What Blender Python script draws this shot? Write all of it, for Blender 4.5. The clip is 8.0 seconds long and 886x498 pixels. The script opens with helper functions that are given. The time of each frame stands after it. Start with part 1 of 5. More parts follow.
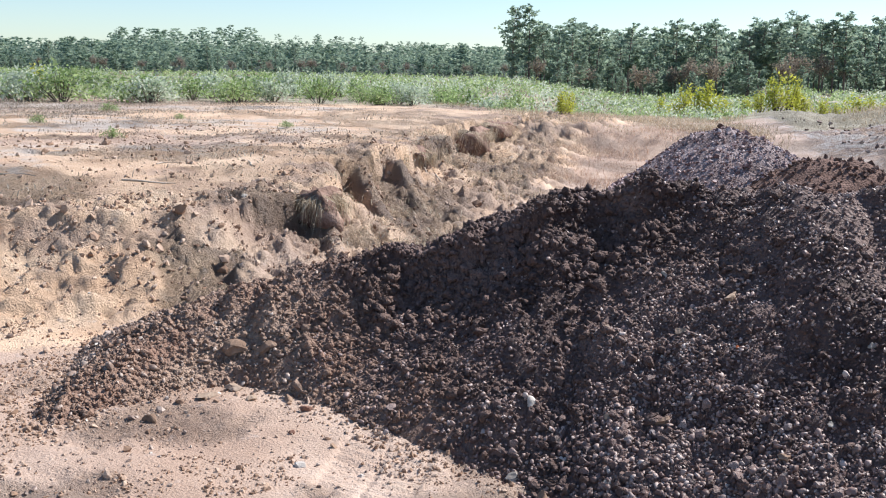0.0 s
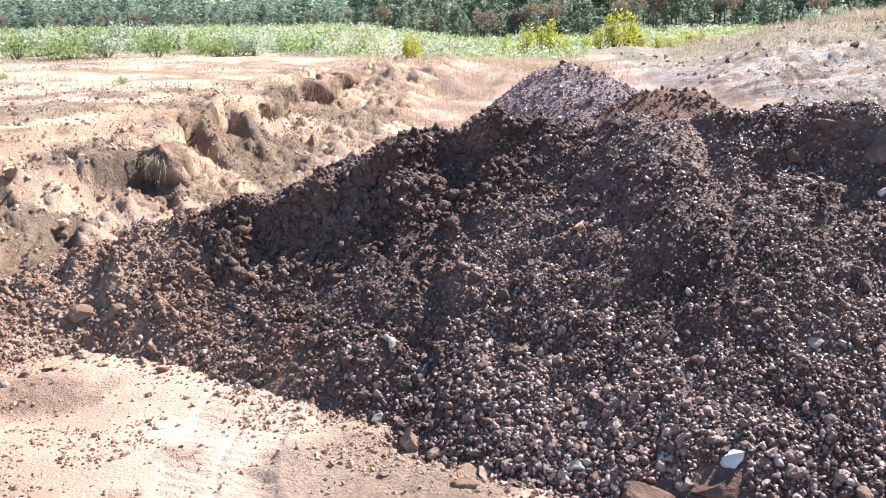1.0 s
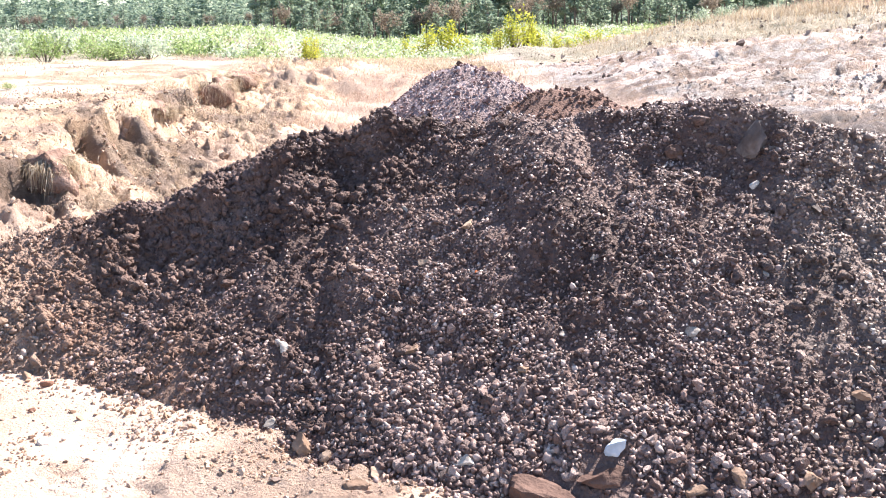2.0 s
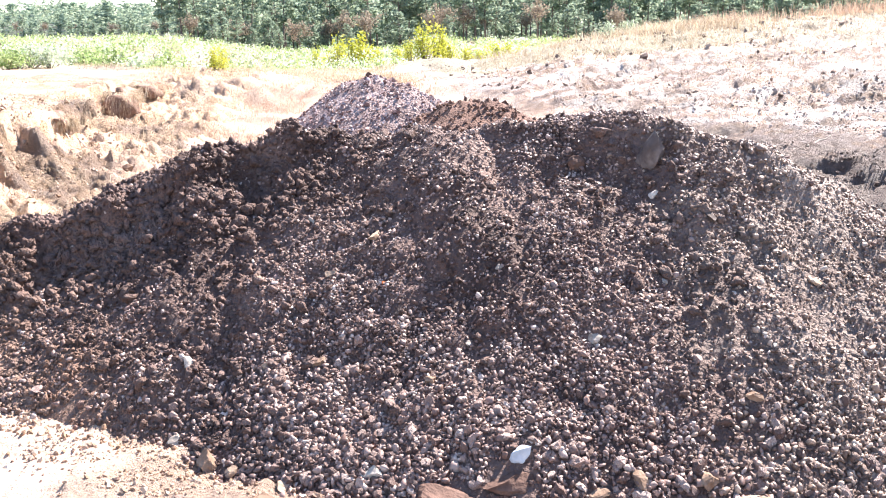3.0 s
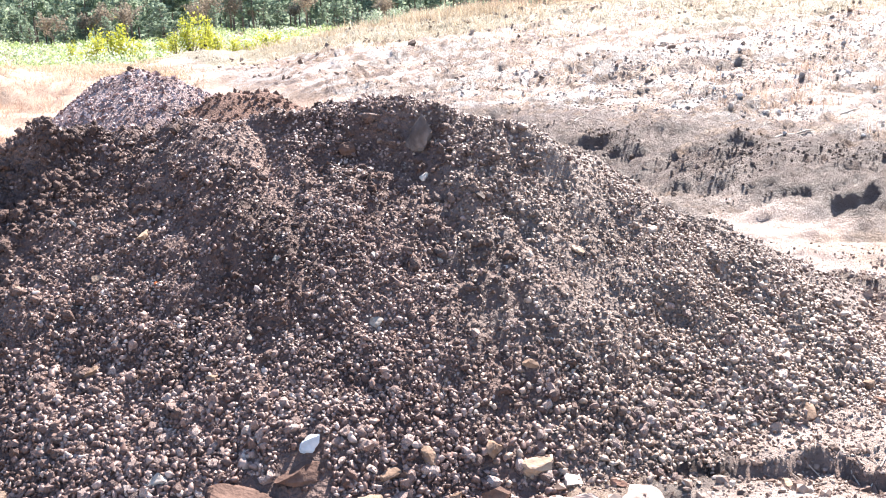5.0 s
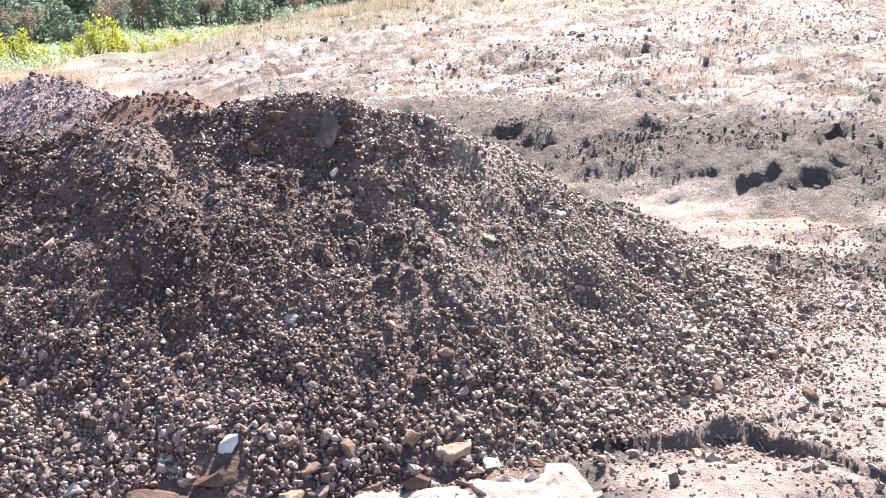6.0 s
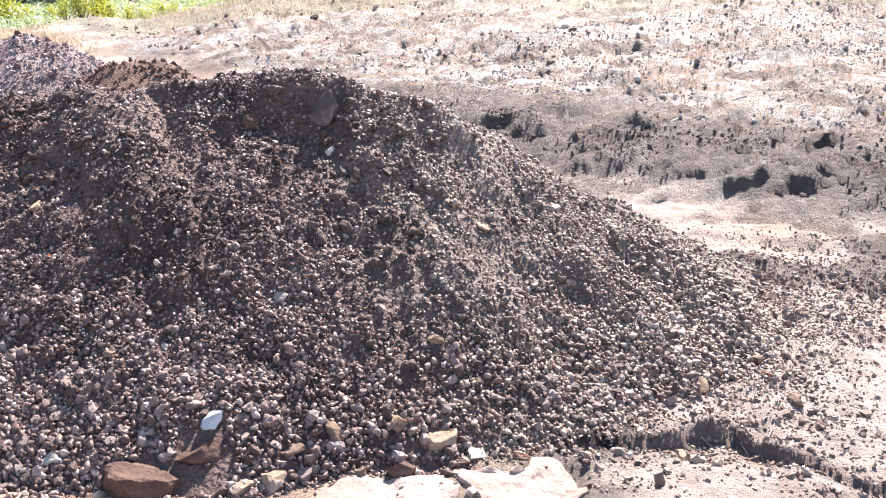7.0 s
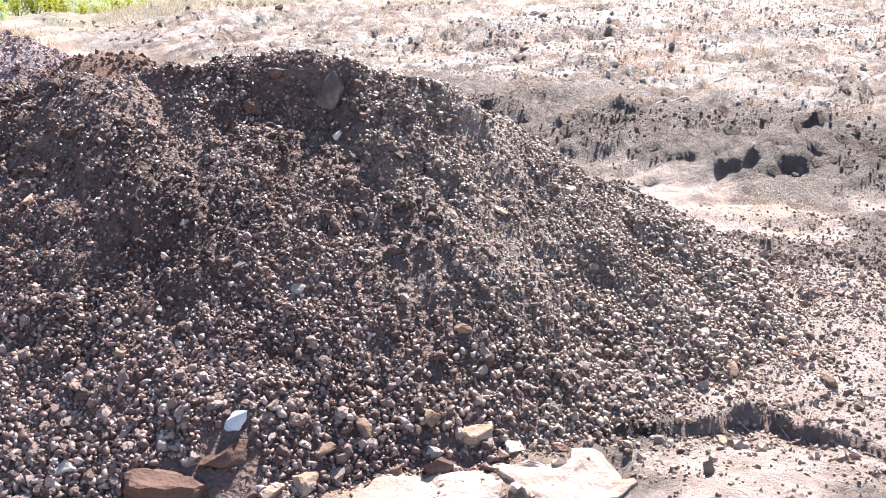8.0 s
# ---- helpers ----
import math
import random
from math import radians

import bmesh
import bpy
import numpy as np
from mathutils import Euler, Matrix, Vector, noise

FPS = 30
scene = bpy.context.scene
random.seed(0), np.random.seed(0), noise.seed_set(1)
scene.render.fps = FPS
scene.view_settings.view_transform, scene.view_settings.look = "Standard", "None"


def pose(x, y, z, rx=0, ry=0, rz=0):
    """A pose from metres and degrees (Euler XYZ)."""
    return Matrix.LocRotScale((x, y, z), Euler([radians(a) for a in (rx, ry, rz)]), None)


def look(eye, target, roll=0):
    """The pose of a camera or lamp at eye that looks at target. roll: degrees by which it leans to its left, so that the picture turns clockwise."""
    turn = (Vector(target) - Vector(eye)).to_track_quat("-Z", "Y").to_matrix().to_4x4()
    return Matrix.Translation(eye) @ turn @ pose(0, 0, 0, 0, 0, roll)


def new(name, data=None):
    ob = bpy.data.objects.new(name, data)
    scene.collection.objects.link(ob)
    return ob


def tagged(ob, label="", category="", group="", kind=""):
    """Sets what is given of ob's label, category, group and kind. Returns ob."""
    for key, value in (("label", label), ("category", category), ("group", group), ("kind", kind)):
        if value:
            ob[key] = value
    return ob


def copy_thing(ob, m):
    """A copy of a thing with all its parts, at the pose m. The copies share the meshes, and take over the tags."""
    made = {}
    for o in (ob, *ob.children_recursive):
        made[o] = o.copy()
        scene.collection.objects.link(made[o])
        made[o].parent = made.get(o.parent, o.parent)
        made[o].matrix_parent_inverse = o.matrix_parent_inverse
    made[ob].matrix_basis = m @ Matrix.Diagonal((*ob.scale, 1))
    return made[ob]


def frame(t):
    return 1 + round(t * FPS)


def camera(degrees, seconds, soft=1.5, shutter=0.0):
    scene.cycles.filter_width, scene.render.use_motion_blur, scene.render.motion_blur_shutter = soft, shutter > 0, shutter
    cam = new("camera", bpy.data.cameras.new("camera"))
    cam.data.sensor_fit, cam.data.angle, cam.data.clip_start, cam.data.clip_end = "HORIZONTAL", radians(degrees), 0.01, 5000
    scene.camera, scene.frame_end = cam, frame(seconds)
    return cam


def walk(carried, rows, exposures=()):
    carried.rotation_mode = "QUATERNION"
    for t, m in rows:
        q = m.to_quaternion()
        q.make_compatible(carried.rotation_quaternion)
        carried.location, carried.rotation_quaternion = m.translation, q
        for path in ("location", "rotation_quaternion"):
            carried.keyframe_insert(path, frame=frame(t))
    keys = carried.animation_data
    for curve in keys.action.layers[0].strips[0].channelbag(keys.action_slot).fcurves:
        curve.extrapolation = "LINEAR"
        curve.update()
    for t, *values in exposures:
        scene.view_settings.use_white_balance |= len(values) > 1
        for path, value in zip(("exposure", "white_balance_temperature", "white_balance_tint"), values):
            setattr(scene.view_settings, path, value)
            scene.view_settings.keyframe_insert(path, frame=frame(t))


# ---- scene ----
cam = camera(49.4, 8.0, soft=1.1)
PATH = [
    (0, (-0.034, -0.196, 1.544), (-0.714, 1.652, 1.195), 0.9),
    (0.5, (-0.07, -0.164, 1.534), (-0.626, 1.718, 1.148), -1.6),
    (1, (-0.022, -0.172, 1.515), (-0.413, 1.736, 1.061), -1.1),
    (1.5, (0.035, -0.189, 1.518), (-0.223, 1.74, 1.056), -1.0),
    (2.8, (0.084, -0.164, 1.519), (-0.015, 1.784, 1.079), -1.6),
    (3, (0.092, -0.192, 1.521), (0.066, 1.76, 1.083), -0.9),
    (3.5, (0.096, -0.198, 1.523), (0.195, 1.749, 1.074), 1.0),
    (4, (0.104, -0.2, 1.518), (0.316, 1.735, 1.062), -0.9),
    (4.5, (0.112, -0.202, 1.514), (0.401, 1.722, 1.053), -2.3),
    (4.7, (0.119, -0.195, 1.513), (0.461, 1.72, 1.049), -2.1),
    (5.8, (0.149, -0.239, 1.506), (0.683, 1.627, 1.021), -3.2),
    (6, (0.162, -0.25, 1.51), (0.724, 1.606, 1.022), -3.5),
    (6.5, (0.164, -0.242, 1.504), (0.783, 1.593, 1.003), -2.5),
    (7, (0.101, -0.191, 1.501), (0.711, 1.643, 0.985), 0.2),
    (7.5, (-0.018, -0.109, 1.487), (0.684, 1.692, 0.975), -0.8),
    (8, (-0.064, 0.029, 1.434), (0.622, 1.831, 0.903), -0.6),
]
walk(cam, [(t, look(eye, target, roll)) for t, eye, target, roll in PATH], [(0.0, 0.65, 6150, 10), (0.5, 0.98, 6200, 11), (1.0, 1.32, 6550, 14), (1.5, 1.52, 6650, 15), (2.8, 1.98, 6750, 16), (3.5, 2.05, 6750, 16), (4.5, 2.0, 6750, 15), (6.0, 1.64, 6650, 14), (8.0, 1.62, 6650, 14)])

# ---- light ----
SUN_AZ, SUN_EL = radians(41), radians(46)   # from +y towards +x
world = bpy.data.worlds.new("sky")
scene.world = world
world.use_nodes = True
wn = world.node_tree
sky = wn.nodes.new("ShaderNodeTexSky")
sky.sky_type, sky.sun_disc = "NISHITA", False
sky.sun_elevation, sky.sun_rotation = SUN_EL, SUN_AZ
sky.air_density, sky.dust_density, sky.ozone_density = 1.0, 0.3, 1.5
tint = wn.nodes.new("ShaderNodeMix")
tint.data_type, tint.blend_type = "RGBA", "MULTIPLY"
tint.inputs["Factor"].default_value = 1.0
tint.inputs["B"].default_value = (0.94, 0.99, 1.03, 1)
wn.links.new(sky.outputs[0], tint.inputs["A"])
wn.links.new(tint.outputs["Result"], wn.nodes["Background"].inputs[0])
wn.nodes["Background"].inputs[1].default_value = 0.092
sun = new("sun", bpy.data.lights.new("sun", "SUN"))
sun.data.energy, sun.data.angle, sun.data.color = 5.0, radians(0.6), (1.0, 0.95, 0.89)
SUN_DIR = Vector((math.cos(SUN_EL) * math.sin(SUN_AZ), math.cos(SUN_EL) * math.cos(SUN_AZ), math.sin(SUN_EL)))
sun.matrix_world = look(SUN_DIR * 50, (0, 0, 0))

# ---- small tools ----
RNG = np.random.default_rng(7)


def value_noise(x, y, seed=0):
    """Smooth noise in the plane, about -1 to 1, one bump a unit."""
    xi, yi = np.floor(x).astype(np.int64), np.floor(y).astype(np.int64)
    fx, fy = x - xi, y - yi

    def corner(i, j):
        h = (i * 374761393 + j * 668265263 + seed * 974634777) & 0xFFFFFFFF
        h = ((h ^ (h >> 13)) * 1274126177) & 0xFFFFFFFF
        h = h ^ (h >> 16)
        return (h & 0xFFFF) / 32767.5 - 1.0

    u, v = fx * fx * fx * (fx * (fx * 6 - 15) + 10), fy * fy * fy * (fy * (fy * 6 - 15) + 10)
    a = corner(xi, yi) * (1 - u) + corner(xi + 1, yi) * u
    b = corner(xi, yi + 1) * (1 - u) + corner(xi + 1, yi + 1) * u
    return a * (1 - v) + b * v


def fbm(x, y, size, octaves=4, gain=0.5, seed=0):
    """Layered noise; size is the width in metres of its largest bumps."""
    out, amp, f = 0.0, 1.0, 1.0 / size
    for k in range(octaves):
        c, s = math.cos(0.7 + k), math.sin(0.7 + k)
        out = out + amp * value_noise((x * c - y * s) * f + 17.3 * k, (x * s + y * c) * f - 9.1 * k, seed + k)
        amp, f = amp * gain, f * 2.03
    return out


def step(a, b, x):
    t = np.clip((x - a) / (b - a), 0, 1)
    return t * t * (3 - 2 * t)


def along(line, x, y):
    """Distance to a polyline, negative to its right, and the nearest place on it as segment number + part."""
    best = np.full(np.shape(x), 1e9)
    sign, where = np.ones(np.shape(x)), np.zeros(np.shape(x))
    for k in range(len(line) - 1):
        (ax, ay), (bx, by) = line[k][:2], line[k + 1][:2]
        dx, dy = bx - ax, by - ay
        t = np.clip(((x - ax) * dx + (y - ay) * dy) / (dx * dx + dy * dy), 0, 1)
        d = np.hypot(x - ax - t * dx, y - ay - t * dy)
        near = d < best
        best = np.where(near, d, best)
        sign = np.where(near, np.sign(dx * (y - ay) - dy * (x - ax)), sign)
        where = np.where(near, k + t, where)
    return best * sign, where


def link_mesh(name, verts, faces, material, parent=None, label="", smooth=False):
    """One mesh object from arrays of places and of equal-sided faces."""
    verts, faces = np.asarray(verts, dtype=np.float32), np.asarray(faces, dtype=np.int32)
    me = bpy.data.meshes.new(name)
    n, k = faces.shape
    me.vertices.add(len(verts))
    me.vertices.foreach_set("co", verts.ravel())
    me.loops.add(n * k)
    me.loops.foreach_set("vertex_index", faces.ravel())
    me.polygons.add(n)
    me.polygons.foreach_set("loop_start", np.arange(0, n * k, k, dtype=np.int32))
    me.polygons.foreach_set("use_smooth", np.full(n, smooth))
    me.update(calc_edges=True)
    me.validate()
    if material:
        me.materials.append(material)
    ob = new(name, me)
    if parent:
        ob.parent = parent
    if label:
        tagged(ob, label)
    return ob


def part(name, bm, material, parent=None, label="", smooth=False):
    me = bpy.data.meshes.new(name)
    for f in bm.faces:
        f.smooth = smooth
    bm.to_mesh(me)
    bm.free()
    me.materials.append(material)
    ob = new(name, me)
    if parent:
        ob.parent = parent
    if label:
        tagged(ob, label)
    return ob


# ---- materials ----
def surface(name, colors, scales=(3.0, 40.0), bump=0.5, rough=0.95, island=0.0, grain=0.15, spec=0.25, dist=0.02, stops=None, through_light=0.0):
    """Earth, stone, bark or leaf: a ramp of colours over coarse and fine noise, with relief."""
    m = bpy.data.materials.new(name)
    m.use_nodes = True
    t = m.node_tree
    n, l = t.nodes, t.links
    b = n["Principled BSDF"]
    b.inputs["Roughness"].default_value = rough
    b.inputs["Specular IOR Level"].default_value = spec
    co = n.new("ShaderNodeTexCoord")
    coarse = n.new("ShaderNodeTexNoise")
    coarse.inputs["Scale"].default_value, coarse.inputs["Detail"].default_value = scales[0], 6
    fine = n.new("ShaderNodeTexNoise")
    fine.inputs["Scale"].default_value, fine.inputs["Detail"].default_value = scales[1], 5
    l.new(co.outputs["Object"], coarse.inputs["Vector"])
    l.new(co.outputs["Object"], fine.inputs["Vector"])
    mix = n.new("ShaderNodeMath")
    mix.operation = "MULTIPLY_ADD"
    l.new(fine.outputs[0], mix.inputs[0])
    mix.inputs[1].default_value = grain * 2
    l.new(coarse.outputs[0], mix.inputs[2])
    last = mix.outputs[0]
    shift = -grain
    if island:
        geo = n.new("ShaderNodeNewGeometry")
        info = n.new("ShaderNodeObjectInfo")
        add = n.new("ShaderNodeMath")
        add.operation = "ADD"
        l.new(geo.outputs["Random Per Island"], add.inputs[0])
        l.new(info.outputs["Random"], add.inputs[1])
        fr = n.new("ShaderNodeMath")
        fr.operation = "FRACT"
        l.new(add.outputs[0], fr.inputs[0])
        is_mix = n.new("ShaderNodeMath")
        is_mix.operation = "MULTIPLY_ADD"
        l.new(fr.outputs[0], is_mix.inputs[0])
        is_mix.inputs[1].default_value = island
        l.new(last, is_mix.inputs[2])
        last = is_mix.outputs[0]
        shift -= island / 2
    sh = n.new("ShaderNodeMath")
    sh.operation = "ADD"
    sh.inputs[1].default_value = shift
    l.new(last, sh.inputs[0])
    ramp = n.new("ShaderNodeValToRGB")
    stops = stops or [0.3 + 0.4 * i / max(1, len(colors) - 1) for i in range(len(colors))]
    while len(ramp.color_ramp.elements) < len(colors):
        ramp.color_ramp.elements.new(0.5)
    for e, s, c in zip(ramp.color_ramp.elements, stops, colors):
        e.position, e.color = s, (*c, 1)
    l.new(sh.outputs[0], ramp.inputs[0])
    l.new(ramp.outputs[0], b.inputs["Base Color"])
    if bump:
        bn = n.new("ShaderNodeBump")
        bn.inputs["Strength"].default_value, bn.inputs["Distance"].default_value = bump, dist
        l.new(fine.outputs[0], bn.inputs["Height"])
        l.new(bn.outputs[0], b.inputs["Normal"])
    if through_light:
        tr = n.new("ShaderNodeBsdfTranslucent")
        l.new(ramp.outputs[0], tr.inputs[0])
        ms = n.new("ShaderNodeMixShader")
        ms.inputs[0].default_value = through_light
        l.new(b.outputs[0], ms.inputs[1])
        l.new(tr.outputs[0], ms.inputs[2])
        l.new(ms.outputs[0], n["Material Output"].inputs[0])
    return m


def dusted_lit(m, a, b, cols, slant=0.0):
    """Lays pale dust, and light painted with it, over a material, thickening along x + slant * y from a to b."""
    t = m.node_tree
    n, l = t.nodes, t.links
    bs = n["Principled BSDF"]
    color = bs.inputs["Base Color"].links[0].from_socket
    co = n.new("ShaderNodeTexCoord")
    sep = n.new("ShaderNodeSeparateXYZ")
    l.new(co.outputs["Object"], sep.inputs[0])
    no = n.new("ShaderNodeTexNoise")
    no.inputs["Scale"].default_value, no.inputs["Detail"].default_value = 3.0, 7
    l.new(co.outputs["Object"], no.inputs["Vector"])
    ma = n.new("ShaderNodeMath")
    ma.operation = "MULTIPLY_ADD"
    l.new(no.outputs[0], ma.inputs[0])
    ma.inputs[1].default_value = 1.6
    across = n.new("ShaderNodeMath")
    across.operation, across.inputs[1].default_value = "MULTIPLY_ADD", slant
    l.new(sep.outputs["Y"], across.inputs[0])
    l.new(sep.outputs["X"], across.inputs[2])
    l.new(across.outputs[0], ma.inputs[2])
    mr = n.new("ShaderNodeMapRange")
    mr.inputs["From Min"].default_value, mr.inputs["From Max"].default_value = a + 0.8, b + 0.8
    l.new(ma.outputs[0], mr.inputs["Value"])
    ramp = n.new("ShaderNodeValToRGB")
    for e, p, c in zip(ramp.color_ramp.elements, (0.35, 0.65), cols):
        e.position, e.color = p, (*c, 1)
    l.new(no.outputs[0], ramp.inputs[0])
    mx = n.new("ShaderNodeMix")
    mx.data_type = "RGBA"
    l.new(mr.outputs[0], mx.inputs["Factor"])
    l.new(color, mx.inputs["A"])
    l.new(ramp.outputs[0], mx.inputs["B"])
    l.new(mx.outputs["Result"], bs.inputs["Base Color"])
    return m


# middle layer: dust on the right flank, paled further as painted sunlight
GRAVEL_SOIL = dusted_lit(dusted_lit(dusted_lit(surface("gravel_soil", [(0.08, 0.049, 0.041), (0.14, 0.09, 0.077), (0.21, 0.142, 0.122)], (2.2, 45), 1.0, 0.72, spec=0.25, dist=0.05), 2.1, 1.3, [(0.18, 0.112, 0.085), (0.28, 0.185, 0.143)], 0.9), 0.9, 1.9, [(0.17, 0.13, 0.11), (0.28, 0.223, 0.193)]), 1.7, 1.15, [(0.28, 0.17, 0.122), (0.38, 0.268, 0.2)], 0.9)
STONE_STOPS = [0.18, 0.46, 0.68, 0.86, 1.0]
STONE = surface("gravel_stone", [(0.1, 0.058, 0.048), (0.185, 0.118, 0.1), (0.28, 0.193, 0.165), (0.4, 0.305, 0.266), (0.55, 0.455, 0.405)], (8, 60), 0.5, 0.5, island=0.75, grain=0.12, spec=0.42, dist=0.006, stops=STONE_STOPS)
TAN_STONE = surface("tan_stone", [(0.15, 0.095, 0.07), (0.24, 0.165, 0.125), (0.34, 0.25, 0.195), (0.42, 0.33, 0.27), (0.55, 0.47, 0.4)], (8, 60), 0.5, 0.52, island=0.75, grain=0.12, spec=0.5, dist=0.006, stops=STONE_STOPS)
PALE_STONE = surface("pale_stone", [(0.3, 0.26, 0.22), (0.45, 0.4, 0.35), (0.62, 0.57, 0.51)], (9, 70), 0.5, 0.7, island=0.4, dist=0.006)
PURPLE_STONE = surface("purple_gravel", [(0.17, 0.1, 0.09), (0.29, 0.195, 0.182), (0.42, 0.31, 0.295), (0.6, 0.49, 0.47)], (8, 60), 0.5, 0.7, island=0.7, spec=0.2, dist=0.006)
PURPLE_SOIL = surface("purple_grit", [(0.17, 0.115, 0.105), (0.28, 0.205, 0.195), (0.41, 0.325, 0.315)], (6, 45), 1.0, 0.8, grain=0.4, spec=0.3, dist=0.05)
RED_SOIL = surface("red_soil", [(0.12, 0.068, 0.052), (0.19, 0.115, 0.09), (0.27, 0.17, 0.135)], (5, 45), 1.0, 0.95, grain=0.4, dist=0.05)
CLOD = surface("damp_clod", [(0.09, 0.064, 0.052), (0.15, 0.11, 0.09), (0.23, 0.175, 0.147)], (5, 40), 0.8, 0.85, island=0.5, dist=0.02)
BROWN_CLOD = surface("brown_clod", [(0.17, 0.12, 0.097), (0.275, 0.203, 0.168), (0.385, 0.297, 0.25)], (5, 40), 0.8, 0.9, island=0.5, dist=0.02)
CRUST = surface("pale_crust", [(0.25, 0.205, 0.18), (0.4, 0.345, 0.31), (0.58, 0.52, 0.48)], (5, 40), 0.7, 0.9, island=0.6)
# needle greens paled, with the haze of distance put into them
PINE_LEAF = surface("pine_needles", [(0.19, 0.265, 0.205), (0.28, 0.36, 0.265), (0.37, 0.44, 0.315)], (0.4, 4), 0, 0.7, island=0.6, through_light=0.6)
DRY_LEAF = surface("autumn_leaves", [(0.22, 0.18, 0.14), (0.3, 0.25, 0.195), (0.38, 0.32, 0.25)], (0.4, 4), 0, 0.8, island=0.5, through_light=0.45)
WEED = surface("weed_leaves", [(0.2, 0.29, 0.1), (0.32, 0.41, 0.17), (0.44, 0.5, 0.28)], (0.3, 3), 0, 0.7, island=0.5, through_light=0.6)
PALE_WEED = surface("pale_weed_leaves", [(0.34, 0.42, 0.28), (0.48, 0.54, 0.4), (0.62, 0.65, 0.54)], (0.5, 3), 0, 0.7, island=0.5, through_light=0.5)
GOLD_WEED = surface("yellow_weed_leaves", [(0.33, 0.36, 0.05), (0.5, 0.5, 0.07), (0.62, 0.6, 0.13)], (0.5, 3), 0, 0.7, island=0.5, through_light=0.4)
STRAW = surface("dry_grass", [(0.32, 0.245, 0.16), (0.46, 0.37, 0.26), (0.6, 0.51, 0.39)], (0.8, 5), 0, 0.8, island=0.6, through_light=0.4)
GREY_STRAW = surface("weathered_grass", [(0.22, 0.175, 0.13), (0.35, 0.29, 0.225), (0.5, 0.43, 0.35)], (0.8, 5), 0, 0.8, island=0.6, through_light=0.35)
RED_STRAW = surface("reddish_grass", [(0.38, 0.24, 0.17), (0.51, 0.355, 0.26), (0.63, 0.49, 0.38)], (0.8, 5), 0, 0.8, island=0.6, through_light=0.4)
BARK = surface("bark", [(0.1, 0.075, 0.064), (0.18, 0.14, 0.12), (0.27, 0.22, 0.185)], (1, 12), 0.6, 0.95)


def ground_material():
    """Sandy clay, with damp clods, painted shade, pale crust and turf where the ground's own masks put them."""
    m = surface("sandy_clay", [(0.28, 0.178, 0.124), (0.39, 0.266, 0.194), (0.475, 0.342, 0.26), (0.55, 0.42, 0.335)], (0.9, 80), 0.6, 0.66, spec=0.36, dist=0.014)
    t = m.node_tree
    n, l = t.nodes, t.links
    b = n["Principled BSDF"]
    color = b.inputs["Base Color"].links[0].from_socket
    for name, cols, size in (("clay", [(0.56, 0.36, 0.225), (0.72, 0.52, 0.355)], 2.0), ("gritty", [(0.31, 0.234, 0.197), (0.49, 0.396, 0.345)], 7.0), ("earth", [(0.33, 0.218, 0.152), (0.47, 0.335, 0.248)], 3.0), ("pale", [(0.4, 0.34, 0.305), (0.64, 0.575, 0.535)], 9.0), ("dead", [(0.38, 0.31, 0.255), (0.56, 0.47, 0.4)], 4.0), ("damp_shade", [(0.17, 0.12, 0.102), (0.29, 0.214, 0.184)], 9.0), ("turf", [(0.28, 0.24, 0.15), (0.42, 0.36, 0.26)], 1.2), ("woods", [(0.03, 0.04, 0.02), (0.06, 0.07, 0.035)], 0.3)):
        at = n.new("ShaderNodeAttribute")
        at.attribute_name = name
        co = n.new("ShaderNodeTexCoord")
        no = n.new("ShaderNodeTexNoise")
        no.inputs["Scale"].default_value, no.inputs["Detail"].default_value = size, 8
        l.new(co.outputs["Object"], no.inputs["Vector"])
        ramp = n.new("ShaderNodeValToRGB")
        for e, p, c in zip(ramp.color_ramp.elements, (0.35, 0.65), cols):
            e.position, e.color = p, (*c, 1)
        l.new(no.outputs[0], ramp.inputs[0])
        # ragged edges: the mask is broken up by the same noise
        br = n.new("ShaderNodeMath")
        br.operation = "MULTIPLY_ADD"
        l.new(no.outputs[0], br.inputs[0])
        br.inputs[1].default_value = 1.6
        l.new(at.outputs["Fac"], br.inputs[2])
        st = n.new("ShaderNodeMapRange")
        st.inputs["From Min"].default_value, st.inputs["From Max"].default_value = 1.05, 1.5
        l.new(br.outputs[0], st.inputs["Value"])
        mx = n.new("ShaderNodeMix")
        mx.data_type = "RGBA"
        l.new(st.outputs[0], mx.inputs["Factor"])
        l.new(color, mx.inputs["A"])
        l.new(ramp.outputs[0], mx.inputs["B"])
        color = mx.outputs["Result"]
    l.new(color, b.inputs["Base Color"])
    # broken surface, stronger where the soil is loose
    co = n.new("ShaderNodeTexCoord")
    no = n.new("ShaderNodeTexNoise")
    no.inputs["Scale"].default_value, no.inputs["Detail"].default_value, no.inputs["Roughness"].default_value = 20.0, 9, 0.74
    l.new(co.outputs["Object"], no.inputs["Vector"])
    at = n.new("ShaderNodeAttribute")
    at.attribute_name = "loose"
    lump = n.new("ShaderNodeBump")
    lump.inputs["Distance"].default_value = 0.11
    l.new(at.outputs["Fac"], lump.inputs["Strength"])
    l.new(no.outputs[0], lump.inputs["Height"])
    l.new(b.inputs["Normal"].links[0].from_socket, lump.inputs["Normal"])
    l.new(lump.outputs[0], b.inputs["Normal"])
    return m


GROUND = ground_material()

